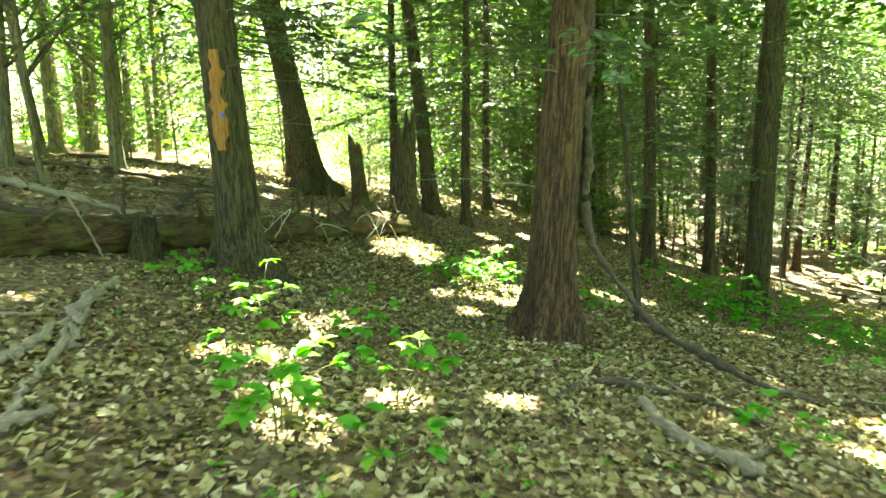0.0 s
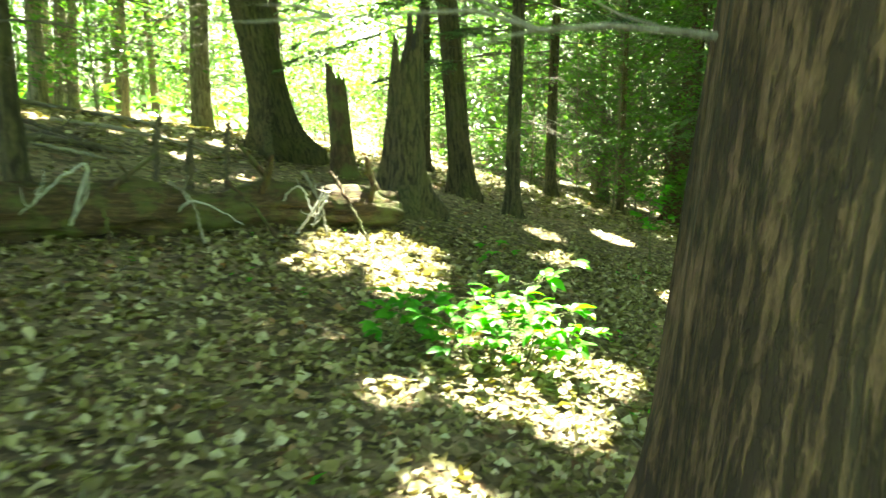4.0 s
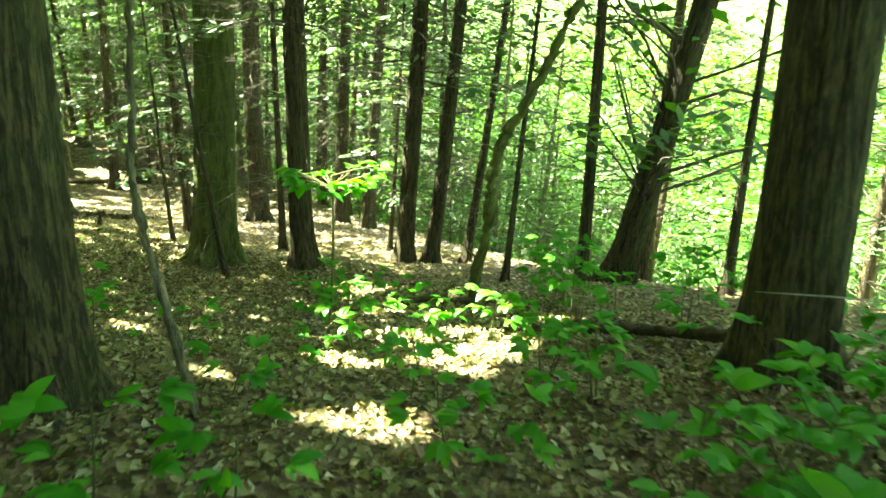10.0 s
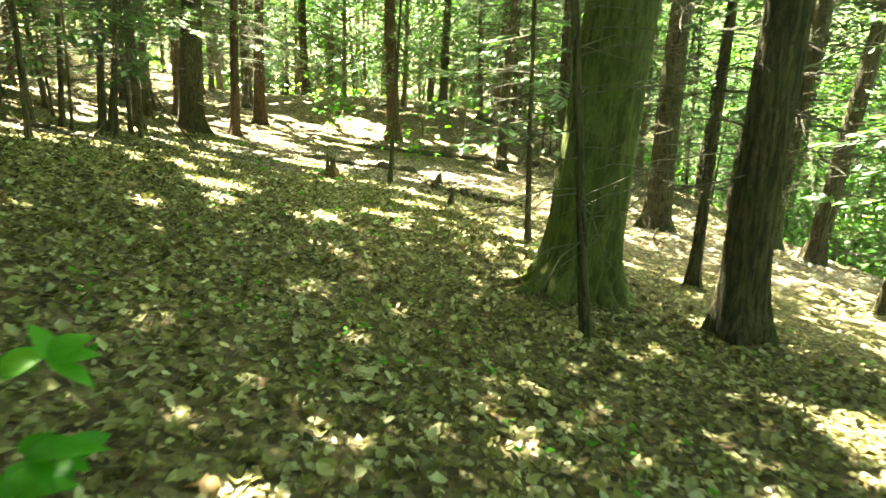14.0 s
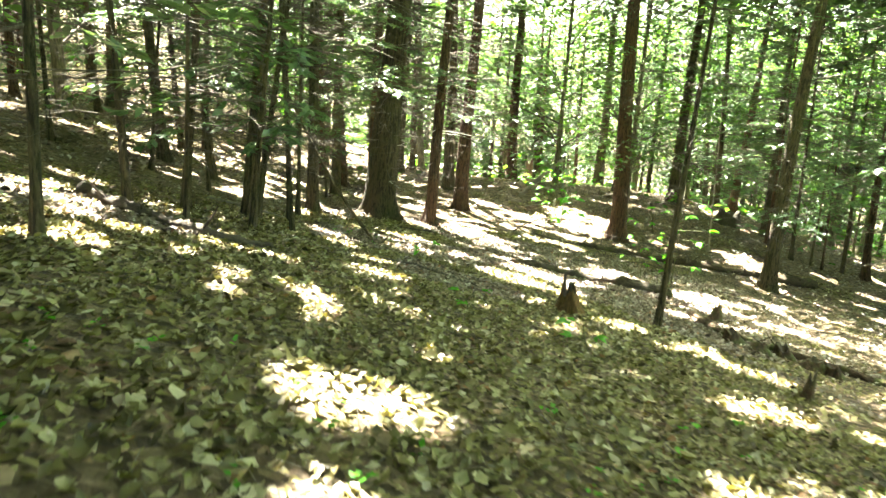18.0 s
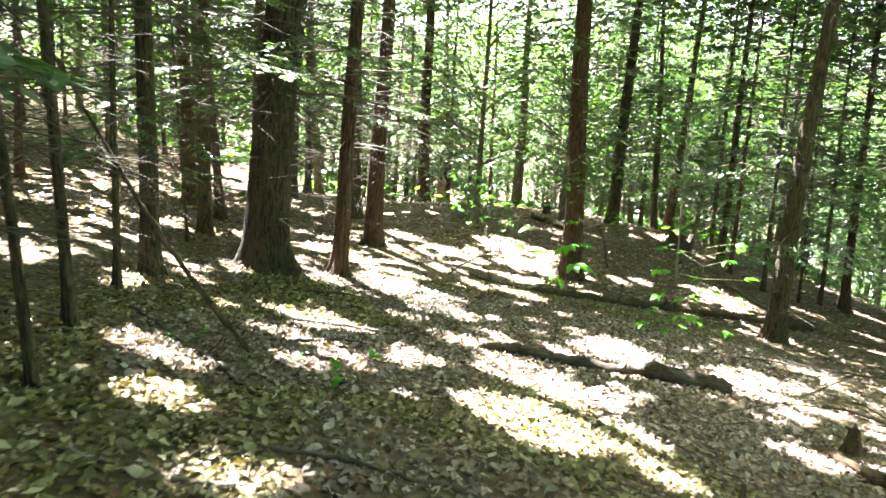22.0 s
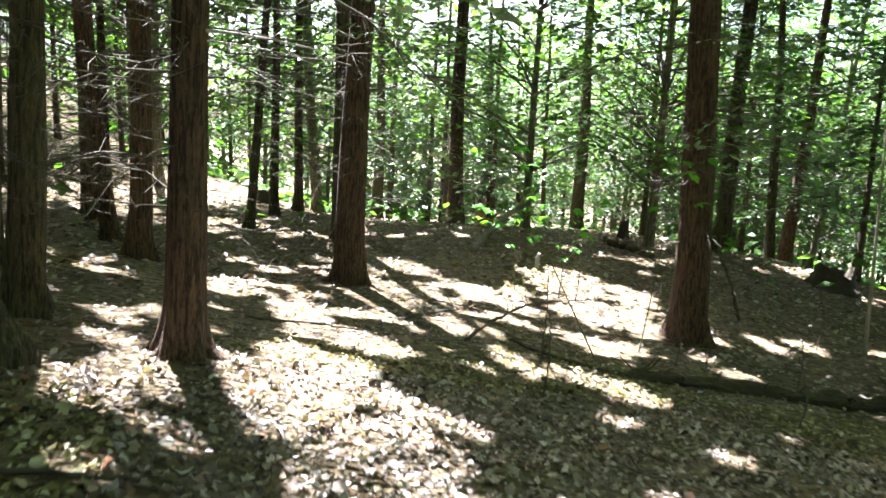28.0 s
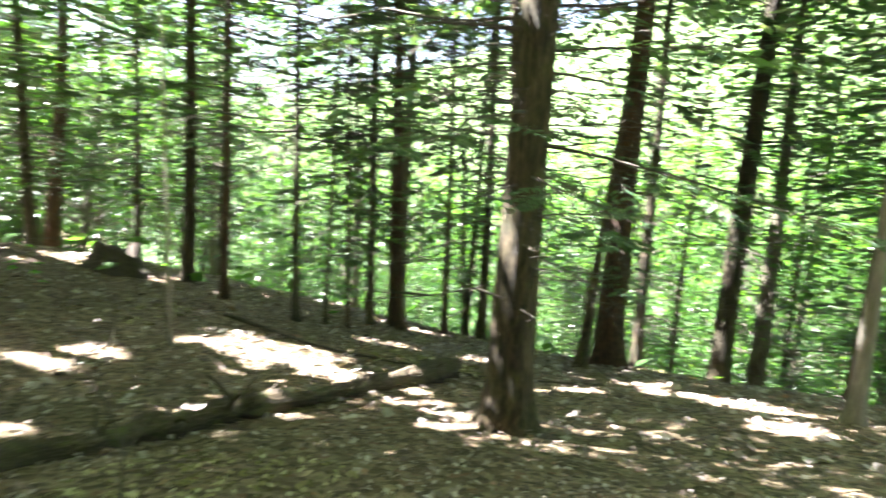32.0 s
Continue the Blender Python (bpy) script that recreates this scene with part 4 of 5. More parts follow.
tree("leaning_oak", 16.23, 14.51, 0.49, 0.00, -0.15, "dark oak leaning out over the ravine edge", BARK_OAK, 18, BROAD[1], leaf_mat=LEAF_FAR)
sapling(15.06, 12.86, 0.17, 0.00, 0.03)
tree("oak_tree", 9.80, 12.71, 0.63, 0.00, 0.08, "massive dark furrowed oak at the ravine edge", BARK_OAK, 21, top=1500, leaf_mat=LEAF_FAR, flare=0.4)
T6 = tree("dead_tree", 7.51, 11.72, 0.23, 0.03, 0.11, "leaning dead hemlock with bleached bare branches", BARK_HEMLOCK, 12)
for i in range(14):
    branch(T6, 0.7 + 0.16 * i, (98, 75, 135, 60, 112, 170)[i % 6] + 9 * (i % 4), 0.7 + 0.55 * ((i * 7) % 5) / 4, (0.5, 0.1, -0.2, 0.35)[i % 4], 0.0105, TWIG_PALE, 700 + i, 7, 0.3)
tree("dead_tree", 9.0, 11.6, 0.16, 0.02, 0.05, "dark leaning stem of a dead hemlock behind the oak", BARK_HEMLOCK, 10, twigs=TWIGS_DENSE[1])
sapling(16.43, 23.94, 0.09, -0.03, 0.04)
hemlock(18.40, 25.13, 0.22, -0.02, 0.03, leafless=True)
hemlock(24.32, 28.86, 0.31, -0.06, 0.09)
T7 = hemlock(17.44, 40.66, 0.77, 0.06, -0.02, mat=BARK_HEMLOCK)
branch(T7, 3.25, -39, 3.7, -0.04, 0.028, TWIG, 811, 4, 0.05)
branch(T7, 1.9, -60, 1.1, 0.1, 0.012, TWIG_PALE, 812, 5, 0.15)
branch(T7, 0.9, -80, 1.3, 0.2, 0.011, TWIG_PALE, 813, 6, 0.15)
T8 = hemlock(19.18, 41.4, 0.35, 0.05, -0.02, mat=BARK_RED)
branch(T8, 2.7, -27, 1.3, 0.0, 0.018, TWIG_PALE, 821, 3, 0.03)
branch(T8, 2.62, -20, 1.0, 0.02, 0.012, TWIG_PALE, 822, 3, 0.03)
branch(T8, 3.3, -27, 2.5, -0.45, 0.022, TWIG, 823, 9, 0.22)
branch(T8, 3.6, -10, 2.2, 0.05, 0.018, TWIG, 824, 8, 0.12)
T9 = hemlock(22.73, 47.22, 0.53, 0.04, -0.02, mat=BARK_RED)
hemlock(31.66, 59.91, 0.69, 0.00, -0.00, mat=BARK_RED, reach=9.0, top=6000)
T10 = hemlock(27.56, 43.72, 0.63, -0.02, 0.02, mat=BARK_RED)
T16 = hemlock(28.95, 37.92, 0.45, 0.01, -0.02, mat=BARK_HEMLOCK)
hemlock(10.85, 28.39, 0.09, 0.04, 0.01)
sapling(12.09, 32.78, 0.12, 0.10, -0.00)
T14 = hemlock(13.03, 33.68, 0.17, 0.10, -0.01, reach=8.5, top=5200)
sapling(13.16, 33.59, 0.11, 0.16, -0.03)
hemlock(12.07, 41.09, 0.26, -0.06, 0.00)
sapling(13.14, 40.22, 0.17, -0.08, 0.01)
sapling(14.51, 37.13, 0.10, 0.03, -0.01)
T15 = hemlock(15.05, 38.28, 0.27, 0.02, -0.00)
hemlock(24.28, 51.97, 0.52, -0.01, 0.00, reach=8.5, top=5200)
hemlock(41.40, 73.43, 0.42, -0.03, 0.01)
sapling(18.16, 30.09, 0.11, 0.04, -0.03)
hemlock(10.52, 57.12, 0.45, 0.02, 0.00)
hemlock(15.28, 69.42, 0.50, 0.07, -0.01)
hemlock(17.40, 45.52, 0.32, 0.03, -0.01)
hemlock(37.55, 72.65, 0.37, 0.01, -0.01)
hemlock(40.51, 71.83, 0.38, 0.01, -0.00)
hemlock(35.51, 50.22, 0.54, 0.02, -0.02, reach=9.0, top=6000)
hemlock(36.76, 45.54, 0.31, -0.00, 0.00)
hemlock(40.20, 66.07, 0.28, -0.01, 0.01)
hemlock(22.47, 54.30, 0.26, 0.09, -0.02)
hemlock(23.89, 57.38, 0.30, 0.02, -0.00)
hemlock(25.21, 59.35, 0.35, 0.01, -0.00)
hemlock(32.41, 69.93, 0.65, 0.01, -0.00)
hemlock(34.54, 73.59, 0.43, 0.03, -0.01)
hemlock(37.10, 73.64, 0.38, 0.02, -0.01)
hemlock(43.83, 78.53, 0.52, 0.00, -0.00)
hemlock(40.24, 63.16, 0.66, 0.00, -0.00)
hemlock(42.50, 53.25, 0.51, 0.03, -0.04)
hemlock(44.28, 56.75, 0.25, -0.01, 0.01)
hemlock(35.00, 38.02, 0.25, -0.02, 0.07)
hemlock(18.76, 53.47, 0.50, -0.01, 0.00)
hemlock(17.95, 42.59, 0.33, 0.06, 0.00)
tree("dead_tree", 31.16, 42.83, 0.07, -0.02, 0.03, "bare grey standing dead stem", DEAD_GREY, 6)
hemlock(35.34, 44.01, 0.16, -0.00, 0.00)
hemlock(34.93, 42.34, 0.15, -0.01, 0.02)
hemlock(36.46, 41.21, 0.15, -0.01, 0.03)
hemlock(37.23, 40.81, 0.32, -0.01, 0.04)
hemlock(39.13, 39.98, 0.18, -0.00, 0.02)
hemlock(41.83, 39.28, 0.32, -0.00, 0.01)
hemlock(35.67, 41.49, 0.09, -0.01, 0.03)
hemlock(35.56, 41.93, 0.09, 0.00, -0.01)
T17 = hemlock(37.34, 36.11, 0.64, -0.00, -0.01, mat=BARK_RED)
sapling(35.90, 36.78, 0.22, -0.00, -0.08)
hemlock(39.23, 33.35, 0.54, -0.01, -0.03)
broadleaf(41.46, 31.83, 0.51, -0.00, -0.01)
tree("dead_tree", 31.20, 33.66, 0.24, -0.01, -0.03, "bare grey standing dead stem", DEAD_GREY, 6)


# ---- woods beyond ----
def woods():
    rs = np.random.RandomState(5)
    lip = lambda x, y: (x - y - 3) / math.sqrt(2)
    done = [(o.location.x, o.location.y) for o in scene.objects if o.parent is None and o.type == "EMPTY"]

    def place(n, xr, yr, ok, kind, gap, clear):
        made = tries = 0
        while made < n and tries < n * 40:
            tries += 1
            x, y = rs.uniform(*xr), rs.uniform(*yr)
            if not ok(x, y) or float(off_track([x], [y])[0]) < clear or min(math.hypot(x - a, y - b) for a, b in done) < gap:
                continue
            done.append((x, y))
            made += 1
            lean = rs.normal(0, 0.03, 2)
            if 17 < x < 50 and y < 24 and lip(x, y) > 3 and made % 3:
                continue
            if kind == "hem":
                hemlock(x, y, rs.uniform(0.14, 0.42), *lean)
            elif kind == "bare":
                hemlock(x, y, rs.uniform(0.1, 0.3), *lean, leafless=made % 3 > 0)
            elif kind == "low":
                broadleaf(x, y, rs.uniform(0.05, 0.1), *lean, low=True, scale=rs.uniform(0.7, 1.3))
            else:
                broadleaf(x, y, rs.uniform(0.2, 0.45), *lean, scale=rs.uniform(0.8, 1.25))
    place(30, (-45, -9), (14, 75), lambda x, y: True, "dec", 2.8, 10)
    place(34, (-26, -5), (17, 55), lambda x, y: True, "low", 1.8, 9)
    place(20, (-8, 10), (36, 80), lambda x, y: True, "dec", 2.5, 10)
    place(18, (-4, 9), (27, 55), lambda x, y: True, "low", 2.0, 8)
    place(12, (4, 34), (52, 90), lambda x, y: True, "bare", 2.0, 14)
    place(10, (4, 34), (56, 90), lambda x, y: True, "dec", 2.0, 14)
    place(6, (-2, 13), (26, 48), lambda x, y: True, "bare", 2.0, 6)
    place(8, (-4, 9), (24, 40), lambda x, y: True, "low", 2.0, 6)
    place(24, (25, 62), (48, 95), lambda x, y: lip(x, y) < -2, "dec", 2.5, 14)
    place(34, (28, 62), (20, 62), lambda x, y: 2.0 < lip(x, y) < 12, "low", 1.6, 5)
    place(12, (8, 28), (-8, 24), lambda x, y: 3.0 < lip(x, y) < 9, "low", 2.2, 6)
    place(22, (30, 80), (16, 75), lambda x, y: 4 < lip(x, y) < 22, "dec", 2.6, 7)
    place(14, (14, 44), (-24, 20), lambda x, y: 11 < lip(x, y) < 24, "dec", 3.2, 10)
    place(16, (46, 78), (18, 50), lambda x, y: lip(x, y) > 4, "dec", 3.0, 12)
    place(18, (34, 62), (6, 38), lambda x, y: 5 < lip(x, y) < 26, "dec", 2.6, 10)
    place(9, (16, 34), (4, 26), lambda x, y: 1 < lip(x, y) < 8, "bare", 2.0, 7)
    place(30, (40, 80), (38, 85), lambda x, y: lip(x, y) < 12, "hem", 2.4, 14)
    place(26, (42, 85), (38, 85), lambda x, y: lip(x, y) < 14, "dec", 2.6, 14)
    place(9, (6, 24), (44, 74), lambda x, y: True, "bare", 2.0, 9)
    place(7, (6, 22), (46, 70), lambda x, y: True, "hem", 2.0, 9)
    place(14, (30, 48), (22, 50), lambda x, y: 0.5 < lip(x, y) < 9, "bare", 1.8, 9)
    # unseen trees behind the start, added for shade
    place(16, (-20, 25), (-30, -6), lambda x, y: lip(x, y) < 2, "dec", 3.0, 6)


def undergrowth():
    """Low green growth on the ravine side and deep in the wood."""
    rs = np.random.RandomState(8)
    n = 60000
    x, y = rs.uniform(-40, 95, n), rs.uniform(-40, 95, n)
    s = (x - y - 3) / math.sqrt(2)
    d = off_track(x, y)
    far = np.clip((s - 2.0) / 6, 0, 1) + np.clip((d - 14) / 14, 0, 0.5) * (vnoise(x / 4, y / 4, 31) > 0.5)
    keep = (rs.rand(n) < far) & (d > 5)
    x, y = x[keep], y[keep]
    m = len(x)
    along, side = frames_of(rs, m, 0.45)
    size = rs.uniform(0.2, 0.5, m) * np.where(d[keep] > 30, 2.2, 1)
    pos = np.stack([x, y, height(x, y) + rs.uniform(0.05, 0.7, m)], -1)
    v, f = kites(pos, along, side, size, size * 0.36, 0.06)
    tagged(new("undergrowth", mesh_of("undergrowth", v, f, LEAF_FAR, smooth=False)), "low bright green undergrowth on the ravine side", "undergrowth", kind="stuff")


def distant_woods():
    """The far hillsides' trees, in one piece."""
    rs = np.random.RandomState(9)
    leaves, wood_ = [], []
    n = 0
    while n < 320:
        if n < 210:
            x, y = rs.uniform(20, 150), rs.uniform(-80, 130)
        elif n < 270:
            x, y = rs.uniform(-90, 90), rs.uniform(76, 130)
        else:
            x, y = rs.uniform(-100, -35), rs.uniform(-30, 90)
        s = (x - y - 3) / math.sqrt(2)
        if (n < 210 and not 20 < s < 85) or float(off_track([x], [y])[0]) < 20:
            continue
        n += 1
        q, limbs, _, _ = CROWNS[BROAD_DISTANT[n % 3].name]
        k, a, at = rs.uniform(0.9, 1.5), rs.rand() * 6.28, np.array([x, y, hz(x, y)])
        turn = np.array([[math.cos(a), -math.sin(a), 0], [math.sin(a), math.cos(a), 0], [0, 0, 1]]) * k
        leaves.append((q @ turn.T + at, np.arange(len(q)).reshape(-1, 4)))
        wood_.append(tube([at - (0, 0, 0.5), at + (0, 0, 6 * k), at + (0, 0, 14 * k)], [0.28, 0.2, 0.05], 6))
    lv, wd = fuse(leaves), fuse(wood_)
    v, f = fuse([lv, wd])
    me = mesh_of("distant_woods", v, f, [LEAF_FAR, BARK_GREY], False, np.concatenate([np.zeros(len(lv[1])), np.ones(len(wd[1]))]))
    tagged(new("distant_woods", me), "sunlit green broadleaf woods on the far hillside", "woods", kind="stuff")


woods()
distant_woods()
undergrowth()


# ---- low boughs of the hemlocks ----
for i_, (t_, hs_, turns_, long_) in enumerate((
        (T1, (3.0, 3.3, 3.5, 3.9, 3.6, 4.2), (20, -15, 60, 5, 100, 35), 2.4), (T2, (2.7, 3.0, 3.3, 3.7, 4.1), (0, 40, -30, 15, 80), 2.6),
        (T11, (2.6, 3.0, 3.3, 3.7, 4.1, 4.5), (180, 220, 300, 250, 150, 0), 2.4), (T12, (3.0, 3.4, 3.8, 4.2, 4.6, 5.0), (200, 260, 300, 170, 230, 330), 3.0),
        (T13, (3.4, 3.9, 4.3, 4.8), (-30, -70, 10, -110), 3.4), (TBIG, (3.6, 3.9, 4.2), (30, 80, -5), 2.2), (T18, (2.4, 2.8, 3.2, 3.6, 4.0), (250, 300, 200, 340, 270), 2.6),
        (T14, (2.3, 2.7, 3.1, 3.5, 3.9), (250, 300, 210, 340, 180), 2.4), (T15, (2.4, 2.8, 3.2, 3.6, 4.0), (250, 200, 300, 170, 330), 2.6),
        (T7, (3.4, 3.7, 4.0, 4.3), (200, 170, 240, 280), 2.8), (T8, (3.3, 3.6, 3.9), (-60, -20, 170), 2.2), (T16, (2.6, 2.9, 3.2, 3.6, 4.0), (200, 240, 160, 280, 120), 2.6), (T17, (2.6, 3.0, 3.4, 3.8), (180, 140, 220, 250), 3.0))):
    for j_, (h_, a_) in enumerate(zip(hs_, turns_)):
        bough(t_, h_, a_, long_ * (0.8 + 0.1 * ((i_ + 3 * j_) % 5)), 600 + 20 * i_ + j_)

# ---- roots of the nearest trees ----
for t_, d_, n_, mat_, long_ in ((T1, 0.54, 6, BARK_HEMLOCK, 1.0), (TBIG, 0.57, 7, BARK_RED, 0.6), (TBEECH, 0.8, 9, BARK_BEECH, 0.7), (T3, 0.5, 5, BARK_OAK, 0.5), (T7, 0.7, 6, BARK_HEMLOCK, 0.6),
                                (T8, 0.35, 5, BARK_RED, 0.35), (T9, 0.53, 6, BARK_RED, 0.55), (T10, 0.6, 6, BARK_RED, 0.45)):
    surface_roots(t_, d_, n_, n_ + int(d_ * 100), mat_, long_)


# ---- blazes on two trunks ----
def patch(parent, name, mat, h0, h1, turn, half, r0, r1, label="", ragged=0.25, seed=0):
    """A curved sheet that hugs a trunk, with a ragged outline."""
    rs = np.random.RandomState(seed)
    n, m = 14, 7
    u = np.linspace(0, 1, n)
    w = half * np.sin(np.pi * np.clip(u, 0.03, 0.97)) ** 0.4 * (1 + ragged * (rs.rand(n) - 0.5) * 2)
    mid = turn + half * ragged * np.cumsum(rs.normal(0, 0.35, n))
    a = np.radians(mid[:, None] + w[:, None] * np.linspace(-1, 1, m)[None])
    r = (r0 + (r1 - r0) * u)[:, None] + 0 * a
    r[:, 0] -= 0.02
    r[:, -1] -= 0.02
    h = (h0 + (h1 - h0) * u)[:, None] + 0 * a
    v = np.stack([r * np.cos(a), r * np.sin(a), h], -1).reshape(-1, 3)
    i, j = np.meshgrid(np.arange(n - 1), np.arange(m - 1), indexing="ij")
    k = i * m + j
    part(name, mesh_of(name, v, np.stack([k, k + 1, k + m + 1, k + m], -1).reshape(-1, 4), mat), parent, label)


patch(T1, "bare_wood", ORANGE_WOOD, 1.62, 2.85, -98, 24, 0.268, 0.262, "bare orange wood where the bark has fallen", 0.5, 4)
patch(T1, "blaze", BLUE, 2.02, 2.08, -86, 7, 0.278, 0.277, "small blue paint blaze", 0.05, 5)
patch(T3, "blaze", BLUE, 1.865, 1.91, -132, 4, 0.318, 0.317, "small blue paint blaze", 0.05, 6)


patch(T6, "bare_wood", TWIG_PALE, 0.02, 3.2, 128, 8, 0.121, 0.098, "bleached bare wood down the trunk", 0.5, 7)

# ---- fallen wood ----
ORANGE_DARK = wood("splintered_wood", (0.05, 0.024, 0.01), (0.14, 0.075, 0.03), (0.28, 0.17, 0.075), (0.1, 0.1, 0.03), 0.14)

def bent(points, n=14):
    """A smooth line through a few points."""
    p = [Vector(q) for q in points]
    if len(p) == 2:
        p = [p[0], p[0].lerp(p[1], 0.5), p[1]]
    out = []
    for i in range(len(p) - 1):
        a, b, c, d = p[max(i - 1, 0)], p[i], p[i + 1], p[min(i + 2, len(p) - 1)]
        for k in range(n):
            t = k / n
            out.append(0.5 * (2 * b + (c - a) * t + (2 * a - 5 * b + 4 * c - d) * t * t + (3 * b - a - 3 * c + d) * t ** 3))
    return np.array([tuple(q) for q in out + [p[-1]]])


def fallen(name, line, r0, r1, mat, label, category="log", stubs=0, sink=0.25, sides=10, seed=0, group="", wob=0.004, rough=0.2):
    """A log, limb or stick that lies along the ground; points may carry a height over it."""
    rs = np.random.RandomState(seed + 900)
    x0, y0 = line[0][:2]
    z0 = land(x0, y0)
    pts = bent([(q[0], q[1], q[2] if len(q) > 2 else 0.0) for q in line], 16)
    n = len(pts)
    rad = np.linspace(r0, r1, n)
    rough = max(rough, 0.42) if 0.15 > r0 > 0.048 and category == "log" else rough
    swell = np.interp(np.arange(n), np.arange(0, n + 5, 3), rs.normal(0, 1, len(np.arange(0, n + 5, 3))))
    rad = rad * np.clip(1 + (0.06 if r0 > 0.15 else 0.2) * swell, 0.55, 1.5)
    rad[[0, -1]] *= 0.55
    pts[:, :2] += rs.normal(0, wob + (0.03 if r0 > 0.15 else 0.2) * r0, (n, 2))
    pts[:, 2] += height(pts[:, 0], pts[:, 1]) + relief(pts[:, 0], pts[:, 1]) + rad * (1 - 2 * sink) + 0.008
    pts -= np.array([x0, y0, z0])
    t = thing(name, x0, y0, z0, label, category, group)
    v, f = tube(pts, rad, sides, rough, seed)
    along = Vector(pts[-1] - pts[0]).to_track_quat("Z", "Y").to_matrix().to_4x4()
    part("stem", mesh_of("stem", v @ np.array(along.to_3x3()), f, mat), t, m=along)
    for i in range(stubs):
        q = rs.randint(1, n - 1)
        a = rs.rand() * 2 * np.pi
        e = np.array([math.cos(a) * 0.7, math.sin(a) * 0.7, rs.uniform(0.3, 1.0)]) * rs.uniform(0.12, 0.55) * (0.5 + 4 * r0)
        line_ = bent([pts[q], pts[q] + e * 0.55 + rs.normal(0, 0.03, 3), pts[q] + e], 4)
        r = rad[q] * rs.uniform(0.12, 0.3) + 0.004
        v, f = tube(line_, np.linspace(r, r * 0.35, len(line_)), 5, 0.1, i)
        part("branch_stub", mesh_of("branch_stub", v, f, mat), t)
    return t


def broken_stump(name, x, y, d, tall, label, mat, seed, lean=(0.0, 0.0), sides=22, spikes=0.5, flare=0.5, taper=0.22):
    """A rotten stump with a jagged, hollow top."""
    rs = np.random.RandomState(seed)
    th = np.arange(sides) / sides * 2 * np.pi
    knots = rs.rand(8) ** 1.6
    jag = 1 - spikes * np.interp(th, np.arange(9) / 8 * 2 * np.pi, np.append(knots, knots[0])) - 0.1 * rs.rand(sides)
    rows = []
    for q in np.linspace(-0.12, 1, 11):
        h = q * tall * jag if q > 0 else np.full(sides, q * tall)
        r = d / 2 * (1 + flare * np.exp(-np.clip(h, 0, None) / 0.22) * (0.5 + 0.5 * np.cos(4 * th + seed))) * (1 - taper * max(q, 0)) * (1 + 0.14 * (rs.rand(sides) - 0.5) + 0.07 * np.cos(7 * th + seed))
        rows.append(np.stack([r * np.cos(th) + lean[0] * h, r * np.sin(th) + lean[1] * h, h], -1))
    top = rows[-1]
    rows.append(top * np.array([0.72, 0.72, 1]) - np.array([0, 0, 0.03 * tall]))
    rows.append(top * np.array([0.45, 0.45, 0.45]))
    rows.append(top * np.array([0.02, 0.02, 0.35]))
    t = thing(name, x, y, land(x, y), label, "stump")
    for piece, rings in (("shell", rows[:11]), ("hollow", rows[10:])):
        n = len(rings)
        i, j = np.meshgrid(np.arange(n - 1), np.arange(sides), indexing="ij")
        j2 = (j + 1) % sides
        f = np.stack([i * sides + j, i * sides + j2, (i + 1) * sides + j2, (i + 1) * sides + j], -1).reshape(-1, 4)
        part(piece, mesh_of(piece, np.concatenate(rings), f, mat if piece == "shell" else DEAD_DARK, smooth=False), t)
    return t


# by the two big hemlocks at the start
fallen("fallen_log", [(-6.2, 6.9), (-4.4, 9.5), (-2.85, 12.0), (-1.0, 14.7)], 0.25, 0.2, ROTTEN, "long mossy rotting reddish-brown log lying behind the blazed hemlock", stubs=18, sink=0.14, sides=40, seed=1, rough=0.3)
fallen("fallen_log", [(-8.4, 12.3), (-6.4, 11.7), (-4.5, 11.2)], 0.075, 0.06, DEAD_GREY, "thin grey fallen trunk lying behind the mossy log", stubs=5, seed=2)
fallen("fallen_log", [(-7.5, 10.0), (-5.6, 10.5), (-4.6, 11.9)], 0.08, 0.05, DEAD_DARK, "dark fallen limb lying behind the mossy log", stubs=4, seed=3)
broken_stump("broken_stump", -4.05, 9.15, 0.34, 0.62, "short fluted hollow stump leaning against the mossy log", BARK_OAK, 3, (0.06, 0.05), 26, 0.2)
broken_stump("snag", -1.15, 15.83, 0.62, 2.75, "tall dark broken snag with a hollow top", BARK_HEMLOCK, 5, (0.07, 0.0), 36, 0.42, 1.1, 0.42)
broken_stump("broken_stump", -2.25, 17.3, 0.38, 1.75, "upright dark broken stump behind the log", ROTTEN, 8, (-0.06, 0.02), 24, 0.3)
fallen("leaning_limb", [(1.62, 8.62, 4.2), (1.58, 8.45, 2.4), (1.56, 8.2, 1.35), (2.0, 7.55, 0.55), (2.45, 7.0, 0.22), (3.0, 6.5, 0.0), (3.9, 6.2, 0.0)], 0.06, 0.035, DEAD_DARK, "long bent dead limb leaning on the big hemlock", "limb", 4, seed=4)
for k, (line, r) in enumerate((
        ([(-3.65, 7.46), (-3.3, 5.9), (-3.0, 4.5), (-2.7, 3.4)], 0.05), ([(-3.4, 6.35), (-2.86, 5.06)], 0.04), ([(-3.2, 5.8), (-2.55, 4.05), (-2.2, 3.2)], 0.035),
        ([(-4.2, 5.1), (-3.35, 6.0)], 0.025), ([(-2.5, 2.75), (-2.15, 3.6)], 0.05))):
    fallen("fallen_branch", line, r, r * 0.6, DEAD_GREY, "pale barkless fallen branch lying on leaf litter", "branch", 1, 0.1, 8, 20 + k, "pale branches in a heap", 0.012)
